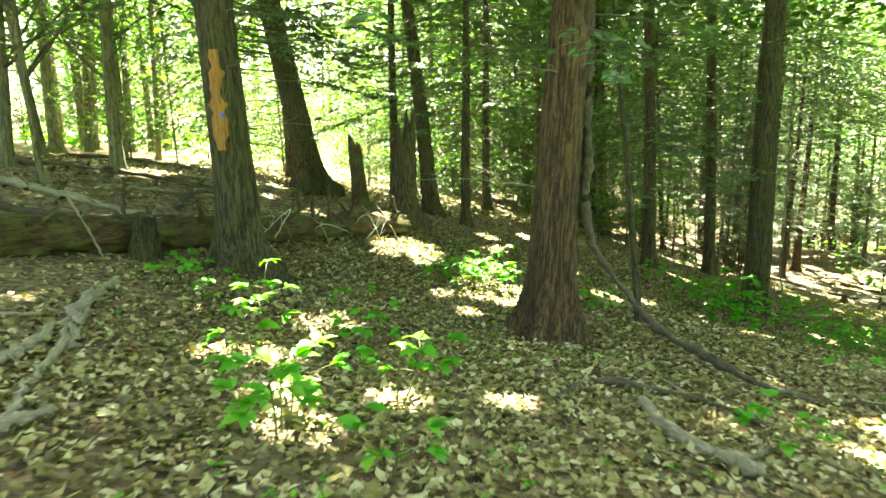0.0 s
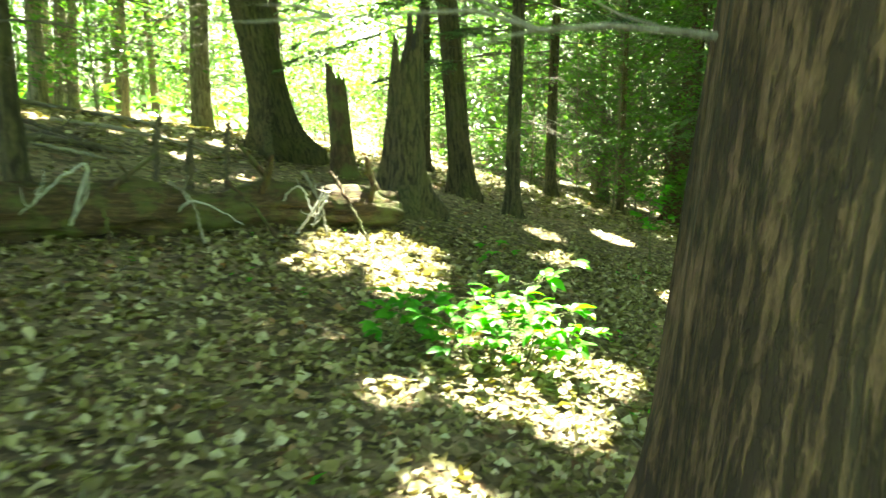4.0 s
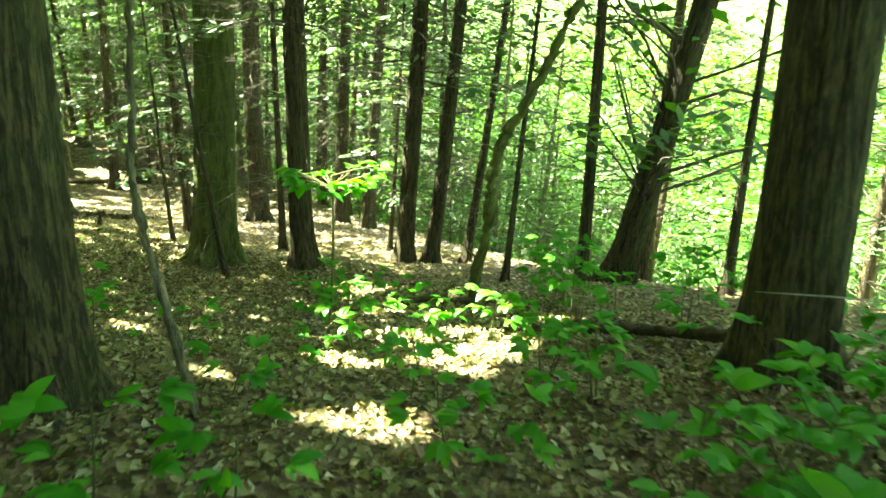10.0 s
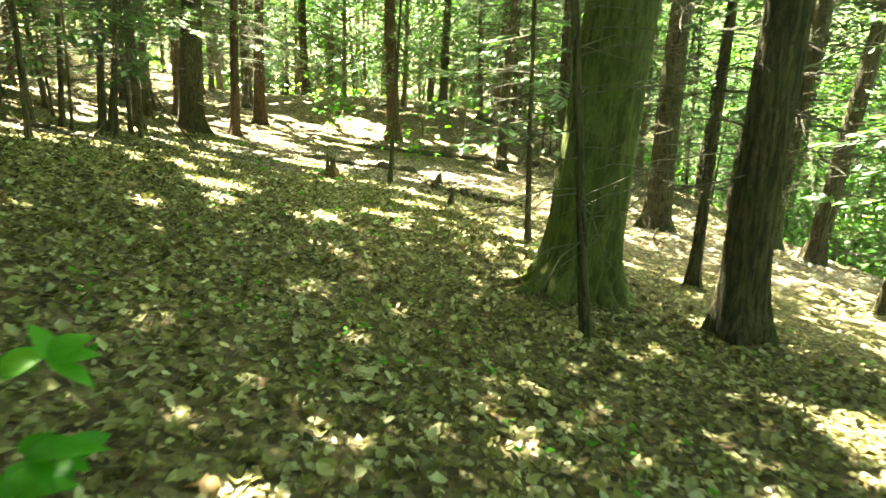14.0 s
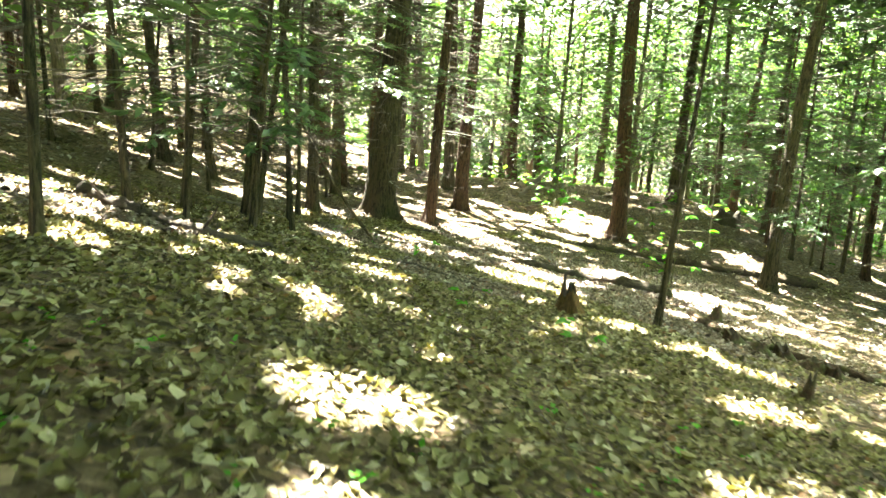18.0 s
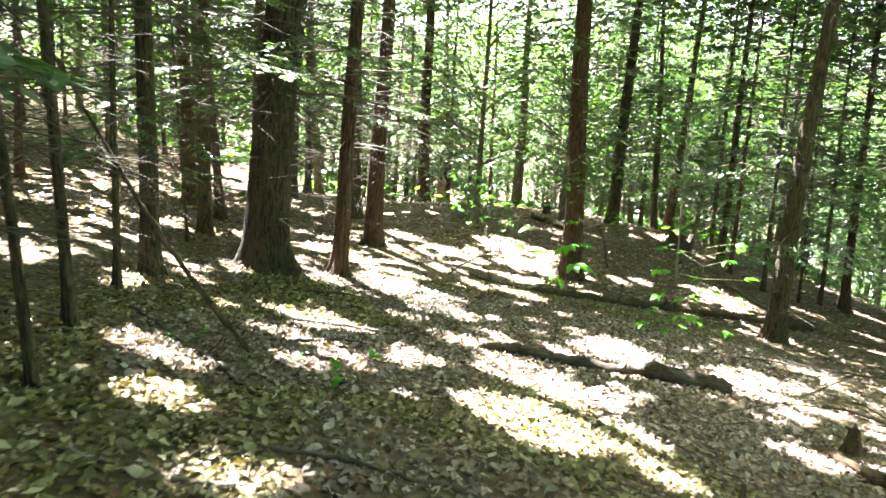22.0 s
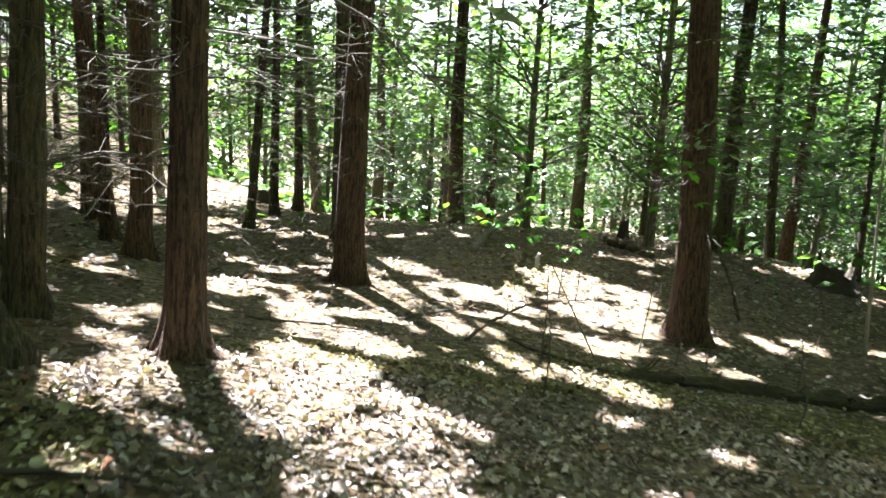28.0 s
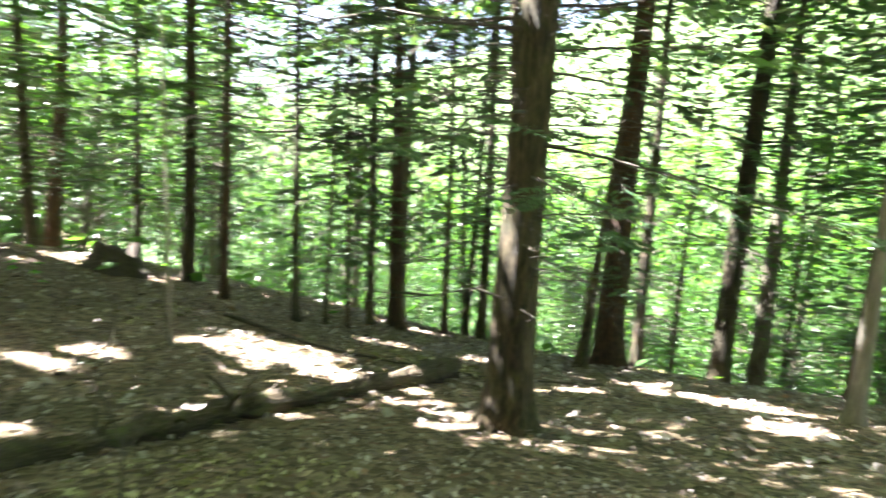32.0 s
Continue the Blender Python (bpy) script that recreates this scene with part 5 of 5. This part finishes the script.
fallen("fallen_branch", [(1.45, 5.4), (1.45, 4.6), (1.75, 3.9)], 0.045, 0.055, DEAD_GREY, "stout pale crooked branch lying on leaf litter", "branch", 2, 0.1, 8, 31)
fallen("fallen_branch", [(0.8, 5.36), (1.22, 5.95), (1.86, 5.8), (2.3, 5.2)], 0.03, 0.035, DEAD_DARK, "dark curved branch arching over the leaf litter", "branch", 1, 0.0, 8, 32)
fallen("fallen_branch", [(1.17, 8.5), (1.4, 7.1), (1.3, 6.1)], 0.018, 0.01, DEAD_GREY, "thin crooked stick lying by the roots", "branch", 1, 0.1, 6, 33)
fallen("fallen_branch", [(1.2, 8.3), (1.75, 6.84), (2.15, 5.6)], 0.018, 0.01, DEAD_GREY, "thin straight stick lying by the roots", "branch", 1, 0.1, 6, 34)
fallen("fallen_branch", [(2.0, 7.9), (3.2, 7.3), (4.6, 7.2)], 0.016, 0.01, DEAD_DARK, "thin dark stick lying on leaf litter", "branch", 1, 0.1, 6, 35)
fallen("fallen_branch", [(1.5, 11.45), (2.15, 11.55)], 0.03, 0.02, DEAD_DARK, "short dark stick lying on leaf litter", "branch", 0, 0.1, 7, 36)
broken_stump("dark_stump", 2.75, 16.1, 0.2, 0.42, "small dark rotten stump in the leaf litter", DEAD_DARK, 12)
for k, (x, y) in enumerate(((-3.0, 11.9), (-2.6, 12.5), (-2.2, 12.75), (-1.75, 13.6), (-1.5, 13.75), (-4.9, 9.0))):
    fallen("leaning_stick", [(x, y, 0.3 + 0.07 * k), (x + 0.22 + 0.05 * (k % 3), y - 0.16, 0.27), (x + 0.35 + 0.12 * (k % 3), y - 0.3 - 0.1 * (k % 2), 0.0)], 0.017, 0.012, DEAD_GREY if k % 2 else ROTTEN, "broken branch leaning on the rotting log", "branch", 1, 0.0, 7, 250 + k, "sticks leaning on the log")
for k, (x, y, tall) in enumerate(((-4.55, 9.75, 0.62), (-2.75, 12.55, 0.6), (-2.55, 12.75, 0.45), (-2.3, 13.0, 0.62), (-3.4, 11.25, 0.5))):
    fallen("broken_limb", [(x, y, 0.2), (x + 0.02, y, 0.3 + tall * 0.5), (x + 0.05, y + 0.02, 0.3 + tall)], 0.035, 0.022, DEAD_DARK, "upright broken limb of the rotting log", "branch", 0, 0.0, 7, 260 + k, "limbs of the rotting log")
for k, (x, y, a, l) in enumerate(((-6.5, 13.4, 20, 2.4), (-7.5, 15.2, -10, 3.0), (-5.2, 13.6, 60, 1.6), (-6.2, 16.2, 5, 2.2), (-4.6, 14.6, 150, 1.8), (-8.6, 14.0, 35, 2.0), (-5.6, 18.4, 170, 2.6), (-4.9, 12.6, 100, 1.2), (-9.6, 17.8, 15, 3.2))):
    c, s = math.cos(radians(a)), math.sin(radians(a))
    fallen("fallen_branch", [(x, y), (x + c * l * 0.5, y + s * l * 0.5, 0.05), (x + c * l, y + s * l)], 0.03 + 0.012 * (k % 3), 0.018, (DEAD_GREY, DEAD_DARK, TWIG)[k % 3], "dead branch lying on sunlit leaf litter", "branch", 5, 0.0, 7, 270 + k, "branches behind the log", 0.02)
for k, (x, y) in enumerate(((-2.6, 12.4), (-2.0, 13.3), (-1.6, 12.9), (-3.0, 11.6))):
    fallen("dead_branch", [(x, y, 0.02), (x + 0.4, y - 0.3, 0.35 + 0.1 * k), (x + 0.9 - 0.3 * k, y - 0.5, 0.25)], 0.014, 0.005, TWIG_PALE, "pale dead branch tangled over the log", "branch", 5, 0.0, 5, 40 + k, "tangle of dead branches")

# along the ravine edge
fallen("fallen_branch", [(12.6, 17.0), (12.68, 16.4, 0.06), (12.3, 15.8, 0.02)], 0.05, 0.045, MOSSY, "mossy fallen branch lying on leaf litter", "branch", 1, 0.1, 8, 50)
fallen("fallen_branch", [(10.84, 15.05), (10.85, 14.6, 0.03), (10.92, 14.2), (10.95, 13.75, 0.02), (10.6, 13.3, 0.1), (10.15, 12.95, 0.2)], 0.04, 0.07, MOSSY, "crooked dark limb lying by the massive oak", "branch", 2, 0.05, 8, 51)
broken_stump("dark_stump", 9.4, 11.5, 0.22, 0.6, "black leaning burnt-looking stump at the ravine edge", DEAD_DARK, 15, (0.5, -0.2), 14, 0.3)

# the open slope with hemlocks
broken_stump("splintered_stump", 16.62, 30.02, 0.3, 0.66, "splintered orange-brown stump in the leaf litter", ORANGE_DARK, 18, (-0.05, 0.0), 30, 0.78, 0.7, 0.5)
fallen("fallen_log", [(18.7, 35.55), (19.5, 35.2), (20.5, 34.55), (21.6, 33.75)], 0.05, 0.11, DEAD_DARK, "dark rotting log lying across the slope", stubs=4, sink=0.1, sides=12, seed=60)
fallen("fallen_log", [(24.4, 41.7), (27.0, 40.9), (29.4, 40.0), (32.2, 38.9)], 0.065, 0.14, MOSSY, "mossy fallen log with short branch stubs", stubs=24, sink=0.2, sides=18, seed=61, wob=0.02, rough=0.45)
fallen("fallen_log", [(20.3, 31.7), (19.6, 30.3), (20.0, 29.4), (20.6, 28.3)], 0.07, 0.05, ROTTEN, "crumbling brown log in pieces on the slope", stubs=7, sink=0.2, sides=10, seed=62, wob=0.03, rough=0.35)
fallen("fallen_log", [(10.9, 31.9), (11.55, 30.95), (12.15, 30.5), (12.9, 30.6)], 0.07, 0.05, DEAD_DARK, "dark rotting log lying among thin saplings", stubs=4, seed=63)
for k, (line, r) in enumerate((
        ([(16.0, 37.0), (16.4, 36.5), (16.6, 35.7)], 0.02), ([(14.3, 36.4), (14.75, 33.9), (14.95, 32.5)], 0.022), ([(16.9, 34.4), (17.7, 33.2)], 0.015), ([(18.5, 52.1), (19.8, 48.4)], 0.03),
        ([(20.5, 48.3), (22.0, 48.4)], 0.03), ([(33.6, 43.2), (32.6, 39.6), (32.9, 36.5)], 0.03), ([(13.6, 31.6), (15.2, 30.6)], 0.014), ([(21.8, 39.0), (23.4, 38.6)], 0.014))):
    fallen("fallen_branch", line, r, r * 0.55, DEAD_DARK if k % 2 else DEAD_GREY, "thin fallen branch lying on leaf litter", "branch", 3, 0.05, 6, 70 + k, "sticks on the slope", 0.02)
fallen("arched_branch", [(22.9, 43.1), (23.6, 43.4, 0.3), (24.6, 43.9, 0.45), (26.2, 44.6, 0.42)], 0.025, 0.012, DEAD_DARK, "dead branch arching up off the leaf litter", "branch", 4, 0.05, 7, 90)
fallen("fallen_branch", [(23.8, 43.4), (24.0, 42.0), (25.0, 41.4)], 0.03, 0.015, DEAD_DARK, "dark forked branch lying on leaf litter", "branch", 4, 0.05, 7, 91)
fallen("fallen_log", [(27.0, 50.3), (29.0, 52.0, 0.5), (31.5, 54.0, 1.3)], 0.1, 0.07, DEAD_GREY, "grey fallen trunk propped off the ground", stubs=6, seed=92)
# stand-ins for two unidentified pale upright marks
for x, y in ((27.71, 48.46), (30.38, 52.09)):
    fallen("pale_stub", [(x, y, -0.06), (x + 0.01, y, 0.16), (x + 0.03, y + 0.01, 0.34)], 0.055, 0.045, TWIG_PALE, "short pale stub standing in the leaf litter", "stump", 0, 0.5, 9, 98, "bleached stubs", 0.0, 0.1)
fallen("leaning_stick", [(30.0, 44.7), (30.4, 45.3, 0.45), (30.8, 46.0, 0.85)], 0.04, 0.03, ROTTEN, "short broken limb leaning up from the ground", "branch", 0, 0.0, 8, 93)
fallen("fallen_log", [(31.7, 50.9), (31.7, 49.0)], 0.12, 0.1, ROTTEN, "short broken log lying in sunlight", stubs=2, seed=94)
broken_stump("broken_stump", 33.6, 52.3, 0.3, 0.6, "short dark broken stump on the slope", DEAD_DARK, 21)
broken_stump("broken_stump", 24.4, 61.0, 0.7, 0.6, "dark hollow stump deep in the wood", DEAD_DARK, 22)
broken_stump("snag", 35.5, 64.5, 0.6, 2.0, "black broken snag in front of green leaves", DEAD_DARK, 23, (0.0, 0.0), 18, 0.4)
broken_stump("root_mound", 35.6, 46.6, 1.1, 0.75, "upturned root mass of a fallen tree", DEAD_DARK, 24, (0.3, 0.1), 22, 0.5, 0.3)


for k, (x, y, d, tall) in enumerate(((20.81, 31.68, 0.20, 0.34), (19.33, 29.80, 0.26, 0.20), (19.42, 29.43, 0.30, 0.16), (19.82, 29.32, 0.26, 0.22), (19.86, 28.88, 0.32, 0.18), (19.95, 28.60, 0.24, 0.20), (17.48, 27.05, 0.12, 0.34))):
    tagged(broken_stump("rotten_chunk", x, y, d, tall, "crumbled dark red-brown chunk of a rotted log", ROTTEN, 40 + k, (0.3 * (-1) ** k, 0.15), 18, 0.7, 0.4, 0.45), group="chunks of the crumbled log")


# ---- seedlings ----
def leaf_mesh(name, mat, wide, droop, n=7):
    """An ovate leaf, one metre long, folded on its midrib and drooping to the tip."""
    u = np.linspace(0, 1, n)
    w = wide * np.sin(np.pi * u ** 0.8) ** 0.85
    w[0] = w[-1] = 0.004
    z = 0.08 * np.sin(np.pi * u) - droop * u ** 2
    rows = [np.stack([u, s * w, z + abs(s) * 0.16 * w], -1) for s in (-1, 0, 1)]
    v = np.concatenate(rows)
    k = np.arange(n - 1)
    f = np.concatenate([np.stack([k + r * n, k + 1 + r * n, k + 1 + (r + 1) * n, k + (r + 1) * n], -1) for r in (0, 1)])
    return mesh_of(name, v, f, mat)


LEAVES = [leaf_mesh("leaf", LEAF_NEAR, 0.24, 0.14), leaf_mesh("leaf", LEAF_NEAR, 0.29, 0.25), leaf_mesh("leaf", LEAF_NEAR, 0.2, 0.08)]


def seedling(x, y, tall, fans, size=0.13, fan=5, spread=0.22, seed=0, label="", stems=1, name="seedling", bare=0.35, d=0.008, flat=-0.12, lean=(0.0, 0.0)):
    """A woodland seedling: thin stems, and leaf stalks that each end in a fan of leaves."""
    rs = np.random.RandomState(seed + 3000)
    z = land(x, y)
    size = size * 0.95 if name == "seedling" else size
    t = thing(name, x, y, z, label or "bright green leafy seedling growing through leaf litter", "seedling", "seedlings of the forest floor" if name == "seedling" else "")
    for s in range(stems):
        a0 = rs.rand() * 6.28
        off = np.array([math.cos(a0), math.sin(a0), 0]) * (0.05 if stems == 1 else rs.uniform(0.05, 0.18))
        top = off * rs.uniform(1.5, 3.0) + np.array([lean[0], lean[1], tall * rs.uniform(0.75, 1.05)])
        line = bent([off * 0.6 - np.array([0, 0, 0.05]), (off + top) / 2 + rs.normal(0, 0.02, 3), top], 5)
        part("stem", mesh_of("stem", *tube(line, np.linspace(d, d * 0.5, len(line)), 5), STEM), t)
        for q in range(fans):
            u = bare + (1 - bare) * (q + 1) / fans
            root = line[min(int(u * (len(line) - 1)), len(line) - 1)]
            a = q * 2.4 + a0 + rs.normal(0, 0.3)
            out = np.array([math.cos(a), math.sin(a), rs.uniform(0.1, 0.55)])
            end = root + out * spread * rs.uniform(0.6, 1.15)
            stalk = tube([root, (root + end) / 2 + (0, 0, 0.01), end], np.array([0.5, 0.35, 0.25]) * d, 4)
            stalk = part("leaf_stalk", mesh_of("leaf_stalk", *stalk, STEM), t)
            for i in range(fan):
                b = a + (i - (fan - 1) / 2) * (2.6 / fan) + rs.normal(0, 0.14)
                long = size * rs.uniform(0.75, 1.2) * (1.15 - 0.12 * abs(i - (fan - 1) / 2))
                m = Matrix.Translation(end) @ Euler((rs.normal(0, 0.3), rs.normal(flat, 0.22), b)).to_matrix().to_4x4() @ Matrix.Scale(long, 4)
                part("leaf", LEAVES[(i + q) % 3], stalk, m=m)
    return t


seedling(-1.59, 5.5, .55, 6, 0.135, seed=0, stems=1)
seedling(-.98, 3.7, .45, 6, 0.135, seed=1, stems=3)
seedling(-.45, 4.5, .5, 6, 0.135, seed=2, stems=2)
seedling(-.84, 6.4, .38, 5, 0.135, seed=3, stems=1)
seedling(-1.1, 8.06, .3, 5, 0.11, seed=4, stems=1)
seedling(.22, 11.4, .5, 6, 0.135, seed=5, stems=2)
seedling(1.86, 4.4, .3, 5, 0.11, seed=8, stems=2)
seedling(4.18, 7.15, .25, 4, 0.11, seed=11, stems=1)
seedling(-.35, 3.2, .3, 5, 0.11, seed=12, stems=1)
seedling(-3.0, 7.75, .35, 5, 0.135, seed=13, stems=2)
seedling(-2.4, 7.3, .3, 5, 0.11, seed=14, stems=1)
seedling(-1.7, 5.9, .65, 7, 0.135, seed=15, stems=1)
seedling(-.8, 6.0, .45, 5, 0.135, seed=16, stems=1)
seedling(2.4, 10.5, .3, 6, 0.135, seed=17, stems=2)
seedling(2.4, 17.4, 1.2, 8, 0.15, seed=20, stems=2)
seedling(.3, 13.9, .3, 5, 0.11, seed=21, stems=1)
seedling(4.7, 15.2, .5, 6, 0.135, seed=22, stems=2)
seedling(4.6, 14.3, .6, 6, 0.135, seed=24, stems=2)
seedling(4.6, 15.9, .6, 6, 0.135, seed=25, stems=2)
seedling(7.6, 14.4, .45, 6, 0.135, seed=26, stems=2)
seedling(8.1, 12.8, .6, 6, 0.135, seed=27, stems=3)
seedling(7.1, 21.7, .7, 5, 0.15, seed=28, stems=2)
seedling(10.05, 12.4, .6, 6, 0.135, seed=29, stems=2)
seedling(8.75, 10.7, .6, 6, 0.135, seed=30, stems=1)
seedling(5.2, 14.9, .6, 7, 0.135, seed=31, stems=3)
seedling(6.2, 15.5, .6, 6, 0.135, seed=32, stems=2)
seedling(8.7, 15.2, .35, 5, 0.135, seed=33, stems=1)
seedling(6.0, 12.8, .75, 7, 0.15, seed=34, stems=3)
seedling(6.6, 12.1, .35, 6, 0.135, seed=35, stems=3)
seedling(9.7, 16.1, .55, 6, 0.135, seed=37, stems=3)
seedling(12.5, 17.3, .4, 5, 0.135, seed=38, stems=2)
seedling(10.45, 15.7, .55, 6, 0.135, seed=39, stems=2)
seedling(10.8, 15.2, .5, 6, 0.135, seed=40, stems=2)
seedling(9.5, 14.4, .6, 7, 0.135, seed=41, stems=3)
seedling(11.9, 14.1, .6, 6, 0.135, seed=42, stems=1)
seedling(8.0, 16.2, .3, 5, 0.135, seed=43, stems=1)
seedling(9.1, 18.9, .45, 5, 0.135, seed=44, stems=1)
seedling(9.3, 15.3, .4, 5, 0.135, seed=45, stems=1)
seedling(9.0, 13.9, .5, 6, 0.135, seed=46, stems=2)
seedling(9.1, 18.5, .7, 7, 0.15, seed=47, stems=2)
seedling(9.45, 18.15, .16, 3, 0.09, seed=48, stems=1)
seedling(10.7, 16.9, .55, 6, 0.135, seed=49, stems=3)
seedling(12.6, 17.2, .4, 6, 0.135, seed=50, stems=2)
seedling(15.4, 27.7, .3, 4, 0.11, seed=51, stems=1)
seedling(14.55, 28.7, .2, 3, 0.11, seed=52, stems=1)
seedling(24.1, 37.4, .5, 5, 0.135, seed=53, stems=1)
seedling(15.9, 33.2, .22, 3, 0.11, seed=54, stems=1)
seedling(31.7, 45.6, .6, 5, 0.135, seed=55, stems=1)
seedling(28.5, 48.2, .6, 5, 0.135, seed=56, stems=1)
seedling(30.2, 52.0, .7, 5, 0.15, seed=57, stems=1)
seedling(34.8, 49.6, .6, 5, 0.135, seed=58, stems=1)
seedling(7.9, 11.9, .5, 6, 0.135, seed=59, stems=2)
seedling(10.9, 13.4, .6, 7, 0.135, seed=60, stems=2)
seedling(12.9, 13.2, .7, 7, 0.15, seed=61, stems=2)
seedling(4.9, 12.35, .88, 8, 0.165, 7, 0.28, 23, "dense bright green leafy bush in the leaf litter", 7, bare=0.14)
seedling(-.05, 11.09, .33, 7, 0.115, seed=62, stems=3)
seedling(.28, 10.85, .42, 8, 0.115, seed=63, stems=4)
seedling(.45, 11.0, .34, 8, 0.12, seed=64, stems=4)
seedling(-.42, 10.8, .2, 4, 0.11, seed=65, stems=2)
seedling(11.4, 14.5, .7, 7, 0.14, seed=66, stems=3)
seedling(13.3, 15.3, .9, 8, 0.15, seed=67, stems=2)
seedling(12.2, 14.9, .6, 7, 0.14, seed=68, stems=3)
seedling(9.5, 17.8, .4, 5, 0.12, seed=69, stems=1)
seedling(7.3, 13.25, .8, 7, 0.14, seed=36, stems=4)
seedling(8.5, 12.5, .6, 7, 0.14, seed=70, stems=3)
seedling(6.45, 15.05, .5, 5, 0.13, seed=71, stems=1, bare=0.5)
seedling(6.87, 12.2, .3, 5, 0.12, seed=9, stems=2)
# leafy saplings with bare stems
MAPLE = "tall thin sapling with a flat whorl of broad leaves"
seedling(10.34, 16.76, 2.2, 20, 0.145, 5, 0.4, 201, MAPLE, 1, "leafy_sapling", 0.9, 0.019, 0.0)
seedling(19.65, 35.12, 2.1, 10, 0.17, 4, 0.42, 202, MAPLE, 1, "leafy_sapling", 0.6, 0.009, 0.1)
seedling(21.7, 34.95, 1.35, 10, 0.13, 3, 0.42, 203, MAPLE, 1, "leafy_sapling", 0.35, 0.009, 0.1)
seedling(23.5, 36.0, 2.5, 14, 0.18, 4, 0.75, 204, MAPLE, 1, "leafy_sapling", 0.35, 0.011, 0.1)
seedling(24.85, 42.87, 2.7, 13, 0.18, 4, 0.8, 207, MAPLE, 1, "leafy_sapling", 0.6, 0.012, 0.1, (-1.2, 0.8))
seedling(25.8, 43.0, 3.1, 10, 0.18, 4, 0.55, 208, MAPLE, 1, "leafy_sapling", 0.7, 0.012, 0.1, (0.5, 0.2))
seedling(26.2, 47.0, 1.7, 10, 0.15, 4, 0.5, 205, MAPLE, 1, "leafy_sapling", 0.45, 0.01, 0.1)
seedling(29.3, 52.0, 2.0, 10, 0.17, 4, 0.6, 206, MAPLE, 1, "leafy_sapling", 0.4, 0.012, 0.1)

fallen("crooked_tree", [(12.74, 16.03, -0.10), (12.81, 15.86, 1.06), (12.83, 15.81, 1.95), (12.96, 15.49, 2.61), (13.09, 15.18, 3.41), (13.24, 14.81, 4.29), (13.38, 14.47, 6.61)], 0.075, 0.05, BARK_BEECH, "slender crooked mossy tree leaning over the ravine edge", "tree", 6, 0.5, 12, 96, "", 0.0, 0.05)
fallen("bent_sapling", [(7.6, 16.08, -0.05), (7.55, 16.22, 0.7), (7.5, 16.32, 1.3), (7.53, 16.3, 1.95), (7.5, 16.2, 3.2), (7.6, 16.3, 6.0)], 0.035, 0.012, BARK_GREY, "thin crooked living sapling beside the blazed trunk", "sapling", 0, 0.5, 9, 95, "", 0.0, 0.05)
for k, (x, y, tall) in enumerate(((23.73, 42.55, 1.2), (26.6, 46.1, 1.3), (27.0, 46.07, 1.1), (30.24, 43.16, 1.2), (26.27, 42.12, 0.7), (25.82, 42.25, 0.75), (27.3, 41.4, 0.8), (28.3, 45.2, 1.4), (22.6, 40.9, 0.9), (25.3, 39.9, 0.8))):
    fallen("bare_sapling", [(x, y, -0.08), (x + 0.04, y - 0.03, tall * 0.5), (x + 0.08 * (-1) ** k, y + 0.05, tall)], 0.013, 0.006, TWIG, "thin bare sapling stem standing in the leaf litter", "sapling", 4, 0.5, 6, 300 + k, "bare thin saplings", 0.003, 0.05)
fallen("leaning_sapling", [(15.27, 34.14, -0.05), (14.6, 34.6, 0.9), (13.9, 35.0, 2.2)], 0.026, 0.016, BARK_HEMLOCK, "thin dead stem leaning over the leaf litter", "sapling", 7, 0.5, 7, 320)
sapling(13.53, 32.61, 0.07, -0.04, 0.02)
for k, (x, y) in enumerate(((12.04, 31.57), (12.8, 37.52), (12.88, 31.94), (13.85, 34.48), (10.83, 50.45), (16.51, 42.95), (11.74, 38.25), (11.4, 31.56), (16.62, 60.89))):
    sapling(x, y, 0.06 + 0.016 * (k % 4), (0.05, -0.04, 0.1, -0.02)[k % 4], (0.0, 0.03, -0.02)[k % 3], "slender dark sapling with fine bare twigs in a thicket")
for k, (x, y, a, l) in enumerate(((14.5, 31.8, -35, 1.5), (15.6, 34.6, 20, 1.3), (16.2, 36.2, -20, 1.8), (22.4, 44.2, 30, 2.2), (20.2, 43.6, -15, 1.7), (26.4, 48.6, 10, 2.4), (30.2, 47.2, 60, 1.6), (25.0, 36.0, -30, 1.4), (21.0, 37.6, 70, 1.2), (28.9, 42.9, 20, 1.3), (17.2, 38.6, 5, 1.6), (12.6, 35.2, -25, 1.8), (23.4, 46.2, -50, 1.5))):
    c, s = math.cos(radians(a)), math.sin(radians(a))
    fallen("fallen_branch", [(x, y), (x + c * l * 0.5, y + s * l * 0.5, 0.03), (x + c * l, y + s * l)], 0.016 + 0.005 * (k % 3), 0.008, (TWIG, DEAD_DARK, DEAD_GREY)[k % 3], "crooked dead branch lying on leaf litter", "branch", 4, 0.0, 6, 330 + k, "dead branches on the slope", 0.018)
